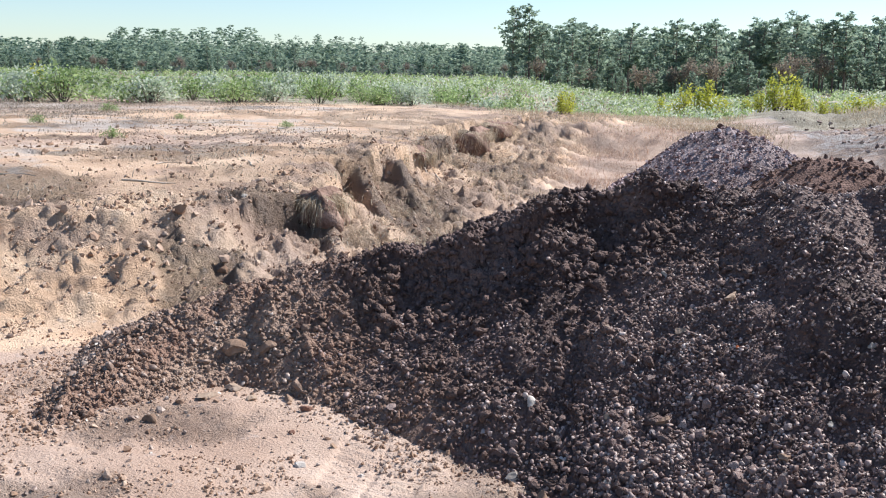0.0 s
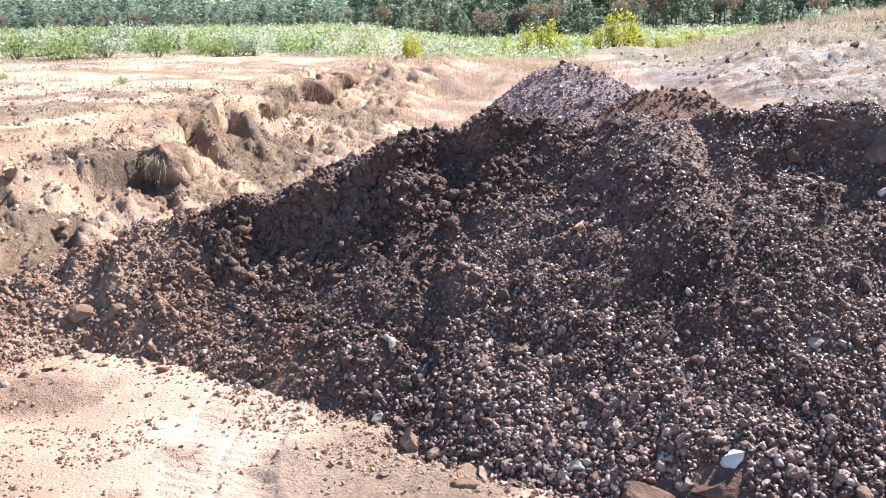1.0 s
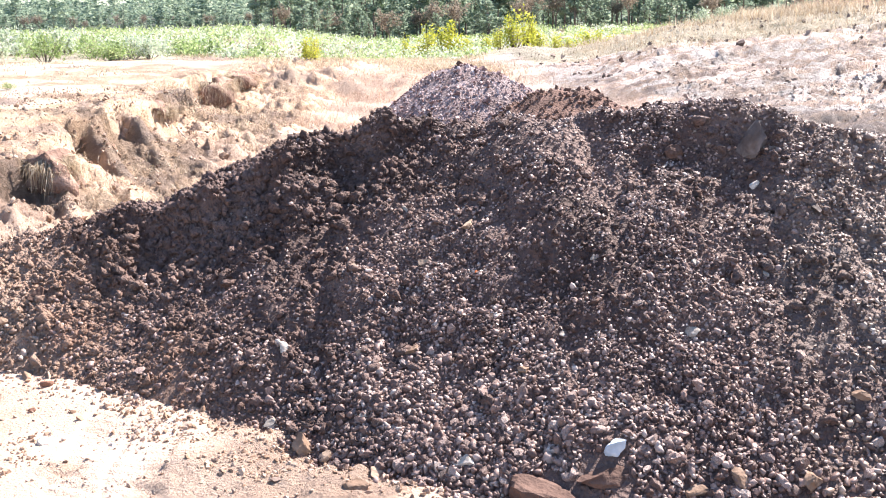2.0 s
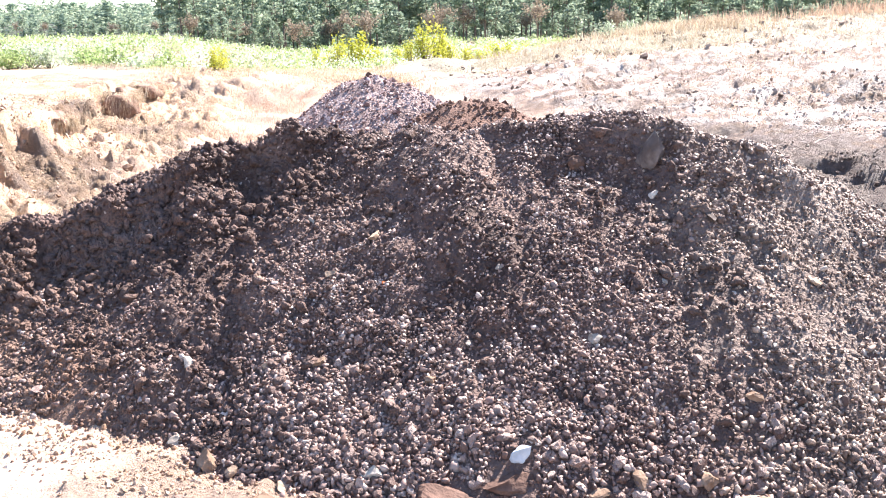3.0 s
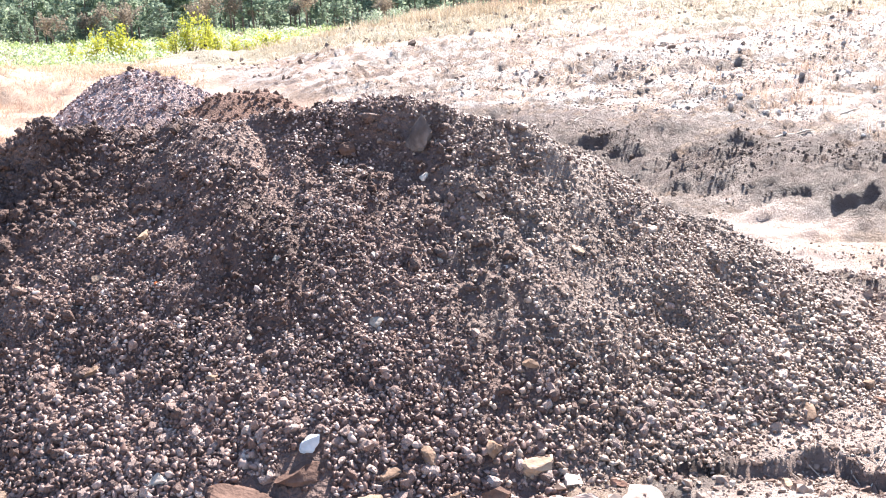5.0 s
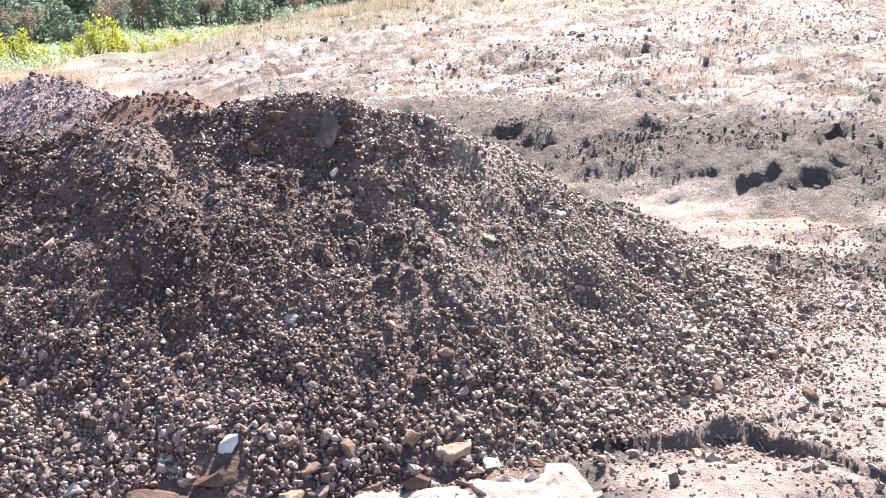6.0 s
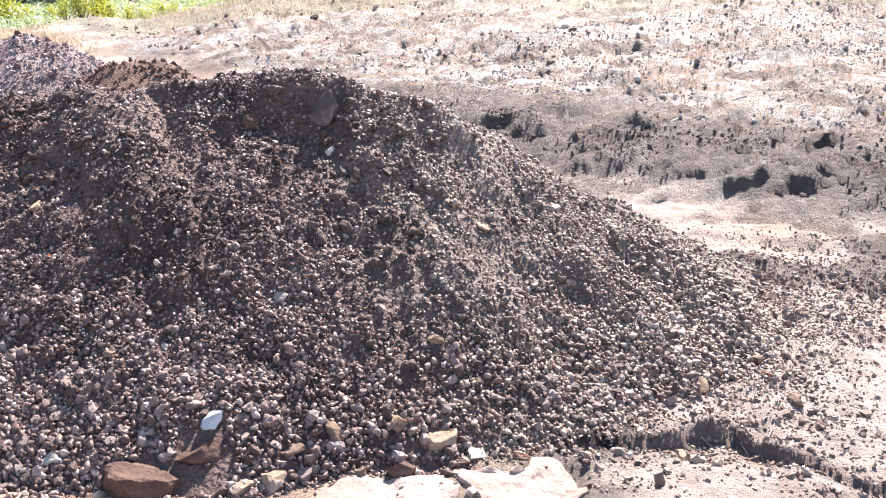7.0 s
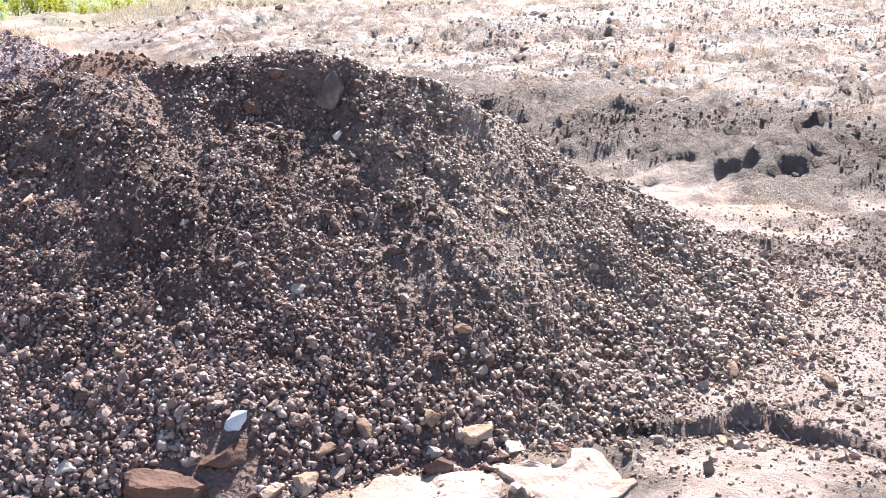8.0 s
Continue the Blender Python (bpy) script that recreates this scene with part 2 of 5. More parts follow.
# ---- ground ----
# rim of the eroded bank, walked away from the pit, plateau to its left
RIM = [(-30.0, 1.5), (-8.0, 4.2), (-5.6, 4.95), (-4.95, 5.25), (-4.35, 5.7), (-4.05, 6.3), (-3.9, 7.0), (-3.98, 7.8), (-4.15, 8.9), (-4.45, 10.3), (-4.75, 12.2), (-4.95, 13.8), (-5.25, 15.8), (-5.3, 17.7), (-4.9, 19.0), (-7.5, 22.5), (-16.0, 30.0), (-60.0, 60.0)]
# small cut that runs across the sand in front of the heap, and its side gully
CUT = [(1.0, 2.64), (1.4, 2.63), (1.544, 2.64), (1.675, 2.62), (1.772, 2.6), (1.93, 2.54), (2.07, 2.6), (2.16, 2.56), (2.15, 2.46), (2.22, 2.31), (2.3, 2.12), (2.6, 1.9), (3.6, 1.75)]
RUTS = [[(3.5, 5.0), (4.2, 4.75), (4.9, 4.2)], [(3.2, 5.75), (3.9, 5.55), (4.5, 5.6), (5.4, 4.9)], [(3.0, 3.35), (3.2, 3.2), (3.5, 3.0)], [(3.2, 6.7), (4.0, 6.2), (5.2, 5.4)]]
# toe of the slope on the other side, walked towards the pit, slope to its left
TOE = [(-3.0, 60.0), (-2.5, 32.0), (-1.6, 21.0), (-0.2, 15.5), (1.6, 11.6), (3.0, 9.3), (3.6, 8.15), (3.92, 7.45), (4.3, 6.65), (4.75, 5.95), (5.35, 5.2), (7.2, 4.3), (14.0, 1.0), (40.0, -10.0)]


# hollows washed into the bank
ALCOVES = [(-4.95, 5.1, 0.3, 0.18), (-4.3, 5.55, 0.15, 0.14), (-5.6, 4.85, 0.3, 0.16)]
# spurs of firm clay that run down the bank: top, foot, steepness of their sides
SPURS = [((-4.45, 9.9, 0.8), (-3.2, 8.1, 0.24), 2.0), ((-4.85, 12.6, 0.82), (-3.6, 10.7, 0.28), 1.9), ((-4.0, 7.4, 0.6), (-3.2, 6.2, 0.2), 1.6), ((-4.2, 8.6, 0.68), (-3.2, 7.3, 0.18), 1.8)]
# rise of the slope's top above its even fall, by bearing
CROWN = ([1, 3, 5, 8, 16, 20, 27, 40, 60], [0.0, 0.05, 0.2, 0.48, 0.68, 0.83, 1.05, 1.3, 1.3])
RIM_RUN = np.concatenate(([0.0], np.cumsum([math.hypot(b[0] - a[0], b[1] - a[1]) for a, b in zip(RIM[:-1], RIM[1:])])))
TRACKS = [(((2.4, 10.6), (5.0, 11.2)), 0.45), (((2.0, 12.8), (5.2, 13.4)), 0.45), (((1.5, 14.9), (5.0, 15.4)), 0.45)]
TYRES = [[(-1.35, 2.2), (-1.55, 2.75), (-1.65, 3.3)], [(-1.15, 2.25), (-1.36, 2.8), (-1.45, 3.3)]]


def ground_height(x, y):
    r = np.hypot(x, y)
    az = np.degrees(np.arctan2(x, np.maximum(y, 1e-3)))
    z = -0.018 * np.clip(x, -4, 4)
    # gully floor climbs away from the pit
    floor = 0.09 * step(6.0, 12.0, y) + 0.10 * step(12.5, 15.5, y) + 0.42 * step(16.5, 18.2, y + 0.6 * fbm(x, y, 1.3, 3, seed=3)) * step(-9, -5, x) * (1 - step(-1.5, 1.0, x))
    z = z + floor
    # bank and plateau
    d, where = along(RIM, x, y)
    run = np.interp(where, np.arange(len(RIM)), RIM_RUN)
    bent = run + 0.06 * fbm(x, y, 0.5, 2, seed=18) - 0.2 * d
    wob = (0.16 + 0.16 * step(8, 11, y)) * fbm(bent, 0 * bent, 0.9, 3, 0.55, seed=11) + 0.06 * fbm(bent, 0.3 * d, 0.22, 3, 0.65, seed=12)
    front = (1 - step(-4.2, -3.7, x)) * (1 - step(5.9, 6.6, y))
    dw = d + (wob * (1 - 0.75 * front) + 0.12 * front * fbm(x, y, 0.8, 3, seed=35)) * (1 - step(0.3, 1.4, np.abs(d)))
    u = -dw
    flat = 0.58 + 0.19 * step(7, 10.5, r) + 0.11 * step(10.5, 22, r) + 0.0035 * np.clip(r - 22, 0, 200) - 0.03 * (1 - step(0, 1.2, d))
    width = 0.95 + 0.75 * step(6.5, 9.5, y) - 0.5 * step(12, 14, y) + 0.2 * fbm(bent, 0 * bent, 2.0, 2, seed=13)
    cliff = 0.3 - 0.12 * front + 0.15 * step(7.5, 9.5, y) + 0.3 * step(11.5, 13.5, y) + 0.2 * fbm(bent, 0 * bent, 0.8, 2, seed=14)
    for ax, ay, size, deep in ALCOVES:
        hollow = np.exp(-(((x - ax) ** 2 + (y - ay) ** 2) / size ** 2))
        u = u + deep * hollow
        cliff = cliff + (0.55 - cliff) * hollow
    cliff = cliff * (1 - 0.75 * front)
    fall = cliff * step(-0.02, 0.07, u) + (1 - cliff) * np.clip(u / (width * (1 + 0.1 * front)), 0, 1) ** 0.85
    z = z + np.maximum(flat - z, 0) * (1 - np.clip(fall, 0, 1))
    # runnels washed straight down the bank
    on_bank = step(-0.05, 0.15, u) * (1 - step(0.75, 1.25, u - 0.7 * step(6.5, 9.5, y)))
    on_bank = on_bank * (1 - 0.95 * front)
    rill = np.abs(fbm(bent, 0.10 * u, 0.5, 2, 0.5, seed=15))
    thin = np.abs(fbm(bent, 0.08 * u, 0.15, 3, 0.6, seed=29))
    z = z + (step(-0.25, 0.1, u) * (1 - step(0.9, 1.4, u))) * (1 - step(5.4, 6.2, y)) * (0.015 * (np.abs(fbm(x, y, 0.42, 4, 0.6, seed=17)) - 0.3) + 0.012 * fbm(x, y, 0.15, 3, 0.7, seed=34))
    z = z + on_bank * (1 + 0.6 * step(9, 12, y)) * (0.07 * (np.clip(rill * 2.4, 0, 1) - 0.45) + 0.04 * (np.clip(thin * 2.5, 0, 1) - 0.5) + 0.022 * fbm(x, y, 0.14, 4, 0.72, seed=16))
    face = step(-0.15, 0.1, u) * (1 - step(0.9, 1.5, u - 0.6 * step(6.5, 9.5, y)))
    # broken clay: cracks, crumbled lips and washed grooves down the face
    z = z + face * (0.07 * (np.abs(fbm(x + 0.3 * u, y, 0.33, 5, 0.62, seed=38)) - 0.28) + 0.05 * (1 - front) * (0.3 - np.abs(fbm(bent, 0.35 * u, 0.2, 4, 0.6, seed=39))))
    z = z + 0.05 * (np.abs(fbm(x, 1.6 * y, 0.3, 4, 0.7, seed=20)) - 0.3) * np.exp(-((d - 0.3) / 0.3) ** 2)
    for (ax, ay, az0), (bx, by, bz), side in SPURS:
        dx, dy = bx - ax, by - ay
        t = np.clip(((x - ax) * dx + (y - ay) * dy) / (dx * dx + dy * dy), 0, 1)
        off = np.hypot(x - ax - t * dx, y - ay - t * dy)
        top = az0 + t * (bz - az0) + 0.07 * fbm(x, y, 0.35, 3, seed=19) - side * np.maximum(off - 0.03, 0)
        z = np.where(u > -0.1, np.maximum(z, top), z)
    # the other slope
    e, _ = along(TOE, x, y)
    e = e + (0.35 * fbm(x, y, 3.0, 3, seed=21) + 0.06 * fbm(x, y, 0.5, 3, seed=25)) * step(1.5, 5, x + 0.2 * y)
    up = np.maximum(e, 0)
    hill = 0.26 * step(-0.2, 1.6, e) + 0.78 * (1 - np.exp(-up / 7)) + 0.3 * step(11, 20, e) - 0.5 * step(22, 45, e)
    hill = hill * (1 - 0.5 * step(4, 17, x))
    hill = hill + step(12, 25, r) * (1 - step(30, 48, r)) * np.interp(az, *CROWN)
    hill = hill * (1 - step(27, 38, r))
    z = z + hill * (1 - 0.5 * step(0.3, 0.8, z))
    slope = step(0.2, 2.0, e) * (1 - step(25, 40, r))
    furrow = fbm(x + 0.3 * y, 2.6 * (y - 0.25 * x), 1.6, 4, 0.55, seed=22)
    z = z + slope * (0.03 * furrow + 0.03 * (np.abs(fbm(x, 1.4 * y, 0.17, 3, 0.6, seed=33)) - 0.3) + 0.055 * (np.abs(fbm(x, 1.3 * y, 0.42, 4, 0.65, seed=23)) - 0.3)) * (1 - 0.5 * step(9, 16, e))
    shelf = fbm(0.42 * (x + 0.2 * y), y - 0.12 * x, 1.5, 4, 0.5, seed=28)
    z = z + slope * step(0.8, 2.5, e) * (1 - step(13, 20, e)) * (0.025 + 0.03 * step(9, 13, y)) * (step(-0.03, 0.03, shelf) + step(0.28, 0.34, shelf) - 1)
    # berm of dark clods along the toe
    berm = step(-0.25, 0.55, e + 0.1 * fbm(x, y, 0.5, 3, seed=37)) * (1 - step(0.5, 1.7, e)) * step(2.6, 3.4, x) * (1 - step(9, 14, x))
    heaped = 0.14 + 0.05 * fbm(0.78 * x - 0.63 * y, 2.0 * (0.63 * x + 0.78 * y), 1.3, 3, 0.5, seed=27) + 0.06 * (np.abs(fbm(0.45 * (0.78 * x - 0.63 * y), 1.2 * (0.63 * x + 0.78 * y), 0.24, 4, 0.6, seed=24)) - 0.3)
    z = z + berm * np.maximum(heaped, 0)
    # low ledges that run along its foot, broken here and there
    w = e + 0.22 * fbm(x, y, 1.4, 2, 0.4, seed=26)
    for k, start in enumerate((-1.15, -0.6, 0.9)):
        broken = np.clip(0.5 + 1.1 * fbm(0.78 * x - 0.63 * y, 1.5 * start + 0 * x, 0.9, 2, seed=130 + k), 0, 1)
        z = z + step(2.9, 3.7, x) * (1 - step(8, 11, x)) * 0.035 * broken * step(start, start + 0.13, w) * (1 - step(start + 0.14, start + 0.45, w))
    z = z + np.exp(-((e + 0.1) / 0.9) ** 2) * step(2.8, 3.6, x) * 0.02 * fbm(0.6 * (x - 0.8 * y), y + 0.8 * x, 0.2, 4, 0.6, seed=36)
    # far fields
    right = step(-17, -9, az)
    open_field = (1 - right) * (0.88 + 0.0035 * (r - 22)) + right * (0.45 - 0.0115 * (r - 22))
    behind = step(20, 34, y) * (1 - step(-1.0, 3.0, e))
    z = z * (1 - behind) + open_field * behind
    z = z + 0.25 * fbm(x, y, 25, 2, seed=31) * step(40, 80, r)
    z = z + (13 + 6 * fbm(x, y, 240, 3, seed=32)) * step(260, 620, r) * (1 - 0.55 * step(-20, 0, az))
    # worn surface
    near = 1 - step(18, 30, r)
    crumb = step(-0.1, 0.5, fbm(x, y, 0.8, 3, seed=43)) + 0.8 * step(1.2, 2.2, x) + step(-0.6, 0.1, d) * (1 - step(0.4, 0.9, d))
    z = z + near * (0.020 * fbm(x, y, 0.9, 3, seed=41) + 0.003 * fbm(x, y, 0.16, 2, 0.5, seed=42) + 0.015 * crumb * fbm(x, y, 0.12, 3, 0.65, seed=44) + 0.010 * fbm(x + 2 * y, 4 * y - x, 0.9, 3, 0.5, seed=45))
    # the cut: ground drops a few centimetres on the near side
    c, _ = along(CUT, x + 0.025 * fbm(x, y, 0.12, 3, seed=61), y + 0.03 * fbm(x, y, 0.16, 3, 0.6, seed=62))
    z = z - 0.04 * (1 + 0.8 * fbm(x, y, 0.35, 3, seed=64)) * step(-0.005, 0.02, -c) * (1 - step(0.1, 0.6, -c)) * step(1.2, 1.5, x) * (1 - step(3.2, 3.6, x))
    for k, line in enumerate(RUTS):
        d2, _ = along(line, x, y)
        d2 = d2 + 0.10 * fbm(x, y, 0.5, 3, seed=63 + k)
        here = 0.7 * np.clip(0.4 + 0.9 * fbm(x, y, 0.9, 3, seed=67 + k), 0, 1)
        z = z + here * (0.035 * np.exp(-((d2 - 0.12) / 0.12) ** 2) * (1 + 0.8 * fbm(x, y, 0.12, 2, seed=68)) - 0.03 * np.exp(-(d2 / 0.09) ** 2))
    # crawler tracks pressed into the slope
    for k, (line, w) in enumerate(TRACKS):
        d3, where = along(line, x, y)
        (ax, ay), (bx, by) = line
        run = ((x - ax) * (bx - ax) + (y - ay) * (by - ay)) / math.hypot(bx - ax, by - ay)
        strip = (1 - step(w * 0.4, w * 0.5, np.abs(d3))) * (0.6 + 0.4 * fbm(x, y, 1.0, 2, seed=71 + k))
        z = z + strip * (0.03 * np.sin(run * 2 * math.pi / 0.17) - 0.02)
    # tyre prints in the soft sand
    for line in TYRES:
        d4, where = along(line, x, y)
        strip = 1 - step(0.09, 0.12, np.abs(d4))
        z = z + strip * (0.004 * np.sin((y + x * 0.2) * 2 * math.pi / 0.06) - 0.012)
    return z


def ground_masks(x, y):
    """Where the ground is clay, brown earth, pale crust, dead grass, damp clods with some painted shade, turf or forest
    floor, and how loose it is (0 to 1).
    """
    r = np.hypot(x, y)
    d, _ = along(RIM, x, y)
    e, _ = along(TOE, x, y)
    patch = fbm(x, y, 3.0, 3, seed=81)
    fine = fbm(x + 0.3 * y, 2.4 * (y - 0.25 * x), 0.9, 4, 0.6, seed=82)
    tiny = fbm(x, 1.5 * y, 0.28, 3, 0.7, seed=83)
    on_plateau = step(0.2, 1.0, d)
    clay = step(-2.2, -1.2, d) * (1 - step(6, 10, d)) * (0.75 + 0.5 * patch)
    dead = on_plateau * np.clip(0.05 + 0.6 * fbm(x, y, 2.4, 3, seed=85) + 0.4 * step(3, 8, d), 0, 1)
    on_slope = step(0.4, 1.4, e) * (1 - step(14, 19, e + 2 * patch))
    pale = on_slope * (0.42 + 0.35 * fine + 0.3 * tiny)
    ledge = np.exp(-((e - 0.45) / 0.8) ** 2) * step(-0.45, -0.05, e) * step(2.4, 3.2, x)
    damp_shade = np.maximum(on_slope * (0.2 - 0.3 * fine - 0.5 * tiny) * (1 - 0.6 * step(6, 11, e)), ledge * (1.0 + 0.4 * fine))
    w = e + 0.22 * fbm(x, y, 1.4, 2, 0.4, seed=26)
    # shade of each ledge's near face painted as a dark strip
    for start in (-1.15, -0.6):
        damp_shade = np.maximum(damp_shade, step(2.8, 3.6, x) * 0.5 * np.exp(-((w - start - 0.06) / 0.13) ** 2) * (0.7 + 0.6 * fine))
    # each rut darker along one flank
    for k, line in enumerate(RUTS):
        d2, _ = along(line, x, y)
        damp_shade = np.maximum(damp_shade, 0.5 * np.exp(-((d2 - 0.08) / 0.15) ** 2) * (0.8 + 0.6 * fine))
    # dark brown clods of the front bank, with the undercut's shade painted in
    damp_shade = np.maximum(damp_shade, (1 - step(-4.75, -4.2, x)) * np.exp(-((d + 0.1) / 0.3) ** 2) * (0.12 + 0.8 * fbm(x, y, 0.7, 3, seed=88)))
    # brown of the cut's face, with its shade painted in
    damp_shade = np.maximum(damp_shade, 0.9 * np.exp(-((along(CUT, x, y)[0] + 0.01) / 0.05) ** 2) * step(1.2, 1.5, x) * (1 - step(3.2, 3.6, x)))
    right_side = step(0.8, 1.8, x) * (1 - step(0.2, 0.8, e)) * (1 - step(8, 10, y))
    earth = right_side * (0.12 + 0.6 * fbm(x, y, 1.1, 3, seed=84))
    earth = np.maximum(earth, step(-2.2, -1.0, d) * (1 - step(-0.1, 0.25, d)) * (0.08 + 0.55 * fbm(x, y, 0.8, 3, seed=87) + 0.12 * (1 - step(5.4, 6.4, y))) * (1 - step(1, 3, x)))
    earth = np.maximum(earth, step(7.5, 9.5, y) * (1 - step(1, 3, x)) * np.exp(-((d + 0.1) / 0.28) ** 2) * (0.5 + 0.5 * fbm(x, y, 0.6, 3, seed=79)))
    earth = np.maximum(earth, step(16.0, 16.8, y) * (1 - step(18.0, 18.8, y)) * step(-6.5, -5.5, x) * (1 - step(-1.5, 0.5, x)) * (0.6 + 0.5 * fbm(x, y, 0.6, 3, seed=80)))
    earth = np.maximum(earth, step(8.5, 10.5, y) * (1 - step(19, 21, y)) * (1 - step(-0.9, -0.3, d)) * (1 - step(-0.6, 0.3, e)) * (0.5 + 0.5 * fbm(x, y, 0.9, 3, seed=77)))
    earth = np.maximum(earth, np.exp(-((d - 0.35) / 0.35) ** 2) * (0.35 + 0.5 * fine))
    gritty = step(0.5, 1.5, x + 0.4 * fbm(x, y, 0.6, 3, seed=86)) * (1 - step(0.2, 0.8, e)) * (1 - step(8, 10, y)) * (0.72 + 0.35 * fbm(x, y, 0.9, 3, seed=86))
    turf = np.maximum(step(10, 15, d + 2 * patch) * 0.9, np.maximum(step(13, 18, e + 2 * patch) * 0.8, step(21, 26, r) * step(18, 22, y)))
    turf = np.maximum(turf, 0.9 * step(17.5, 20.5, r + 2 * patch) * step(0.6, 1.5, e) * (1 - step(27, 30, r)))
    woods = np.maximum(step(135, 150, r) * step(-16, -14, np.degrees(np.arctan2(x, y))), step(215, 235, r))
    loose = 0.18 + 0.5 * step(0.0, 0.5, fbm(x, y, 0.8, 3, seed=43)) + 0.4 * step(-1.9, -1.0, d) * (1 - step(0.5, 1.2, d)) + 0.25 * on_plateau + 0.7 * ledge + 0.6 * on_slope + 0.4 * right_side
    masks = {"clay": clay, "gritty": gritty, "earth": earth, "pale": pale, "dead": dead, "damp_shade": damp_shade, "turf": turf, "woods": woods, "loose": loose}
    return {k: np.clip(v, 0, 1) for k, v in masks.items()}


def build_ground():
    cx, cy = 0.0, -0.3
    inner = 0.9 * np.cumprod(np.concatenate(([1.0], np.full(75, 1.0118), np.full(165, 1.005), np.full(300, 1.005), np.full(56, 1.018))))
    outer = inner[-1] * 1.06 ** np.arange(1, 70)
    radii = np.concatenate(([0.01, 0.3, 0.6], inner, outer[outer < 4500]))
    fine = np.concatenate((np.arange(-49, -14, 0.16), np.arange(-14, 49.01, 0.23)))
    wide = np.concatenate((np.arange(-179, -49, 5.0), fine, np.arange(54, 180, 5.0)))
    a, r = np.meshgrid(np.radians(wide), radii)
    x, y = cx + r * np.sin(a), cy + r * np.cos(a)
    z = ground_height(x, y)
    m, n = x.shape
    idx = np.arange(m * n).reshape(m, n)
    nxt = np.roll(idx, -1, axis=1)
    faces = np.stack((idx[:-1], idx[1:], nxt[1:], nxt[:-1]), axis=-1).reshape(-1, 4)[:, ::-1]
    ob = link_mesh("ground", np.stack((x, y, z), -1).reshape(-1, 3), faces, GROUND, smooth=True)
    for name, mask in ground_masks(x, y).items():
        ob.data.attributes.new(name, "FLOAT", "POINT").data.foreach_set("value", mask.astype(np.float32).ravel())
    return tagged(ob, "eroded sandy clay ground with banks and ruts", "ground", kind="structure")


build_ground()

# ---- gravel pile ----
CREST = [(-2.96, 2.85, 0.0), (-3.0, 3.4, 0.15), (-3.03, 3.85, 0.3), (-2.75, 4.2, 0.38), (-2.41, 4.35, 0.49), (-1.99, 4.45, 0.61), (-1.6, 4.55, 0.72), (-1.2, 4.55, 0.86), (-0.94, 4.65, 1.01), (-0.74, 4.65, 1.07), (-0.5, 4.75, 1.03), (-0.19, 4.7, 1.01), (0.09, 4.5, 1.05), (0.28, 4.35, 1.14), (0.55, 4.25, 1.18), (0.8, 4.22, 1.19), (1.02, 4.15, 1.16), (1.3, 4.05, 1.04), (1.61, 3.97, 0.88), (1.95, 3.85, 0.68), (2.3, 3.72, 0.48), (2.65, 3.58, 0.24), (2.95, 3.5, 0.05)]


def pile_height(x, y):
    x = x + 0.05 * fbm(x, y, 0.6, 3, seed=52)
    y = y + 0.07 * fbm(x, y, 0.5, 3, seed=53)
    total = np.zeros(np.shape(x))
    for (ax, ay, ah), (bx, by, bh) in zip(CREST[:-1], CREST[1:]):
        dx, dy = bx - ax, by - ay
        t = np.clip(((x - ax) * dx + (y - ay) * dy) / (dx * dx + dy * dy), 0, 1)
        d = np.hypot(x - ax - t * dx, y - ay - t * dy)
        front = step(-0.3, 0.3, (ay + t * dy) - y)
        k = 0.76 * front + 0.5 * (1 - front)
        h = ah + t * (bh - ah) - k * np.sqrt(d * d + 0.008)
        total = total + np.exp(np.clip(h, -2, 2) * 28)
    h = np.log(total) / 28 + 0.03
    top = np.interp(x, [c[0] for c in CREST[2:]], [c[1] for c in CREST[2:]])
    scarp = step(-2.3, -1.7, x) * (1 - step(-0.75, -0.35, x)) + 0.6 * step(0.15, 0.35, x) * (1 - step(0.9, 1.2, x))
    h = h - 0.13 * scarp * step(0.02, 0.13, top - y + 0.06 * fbm(x, y, 0.35, 3, seed=56)) * (1 - step(0.3, 1.1, top - y))
    rise = step(0.0, 0.35, h)
    h = h + rise * (0.045 * fbm(1.5 * x, 0.8 * y, 0.5, 3, seed=54) + 0.018 * fbm(x, y, 0.13, 4, 0.65, seed=55) + (0.02 - 0.012 * step(-0.6, 0.5, x)) * (np.abs(fbm(x, y, 0.22, 3, 0.6, seed=58)) - 0.35) * 1.6)
    return h


def build_pile():
    xs, ys = np.arange(-4.2, 4.4, 0.019), np.arange(1.9, 7.0, 0.019)
    x, y = np.meshgrid(xs, ys)
    g = ground_height(x, y)
    h = pile_height(x, y) - 0.018 * np.clip(x, -4, 4)
    z = np.maximum(h, g - 0.02)
    keep = h > g - 0.012
    cell = keep[:-1, :-1] | keep[1:, :-1] | keep[:-1, 1:] | keep[1:, 1:]
    m, n = x.shape
    idx = np.arange(m * n).reshape(m, n)
    faces = np.stack((idx[:-1, :-1], idx[:-1, 1:], idx[1:, 1:], idx[1:, :-1]), -1)[cell]
    used, inv = np.unique(faces, return_inverse=True)
    verts = np.stack((x, y, z), -1).reshape(-1, 3)[used]
    return link_mesh("soil_mound", verts, inv.reshape(-1, 4), GRAVEL_SOIL, smooth=True)


pile = new("gravel_pile")
tagged(pile, "long heap of dark brown gravelly soil on sandy ground", "gravel pile")
mound = build_pile()
mound.parent = pile


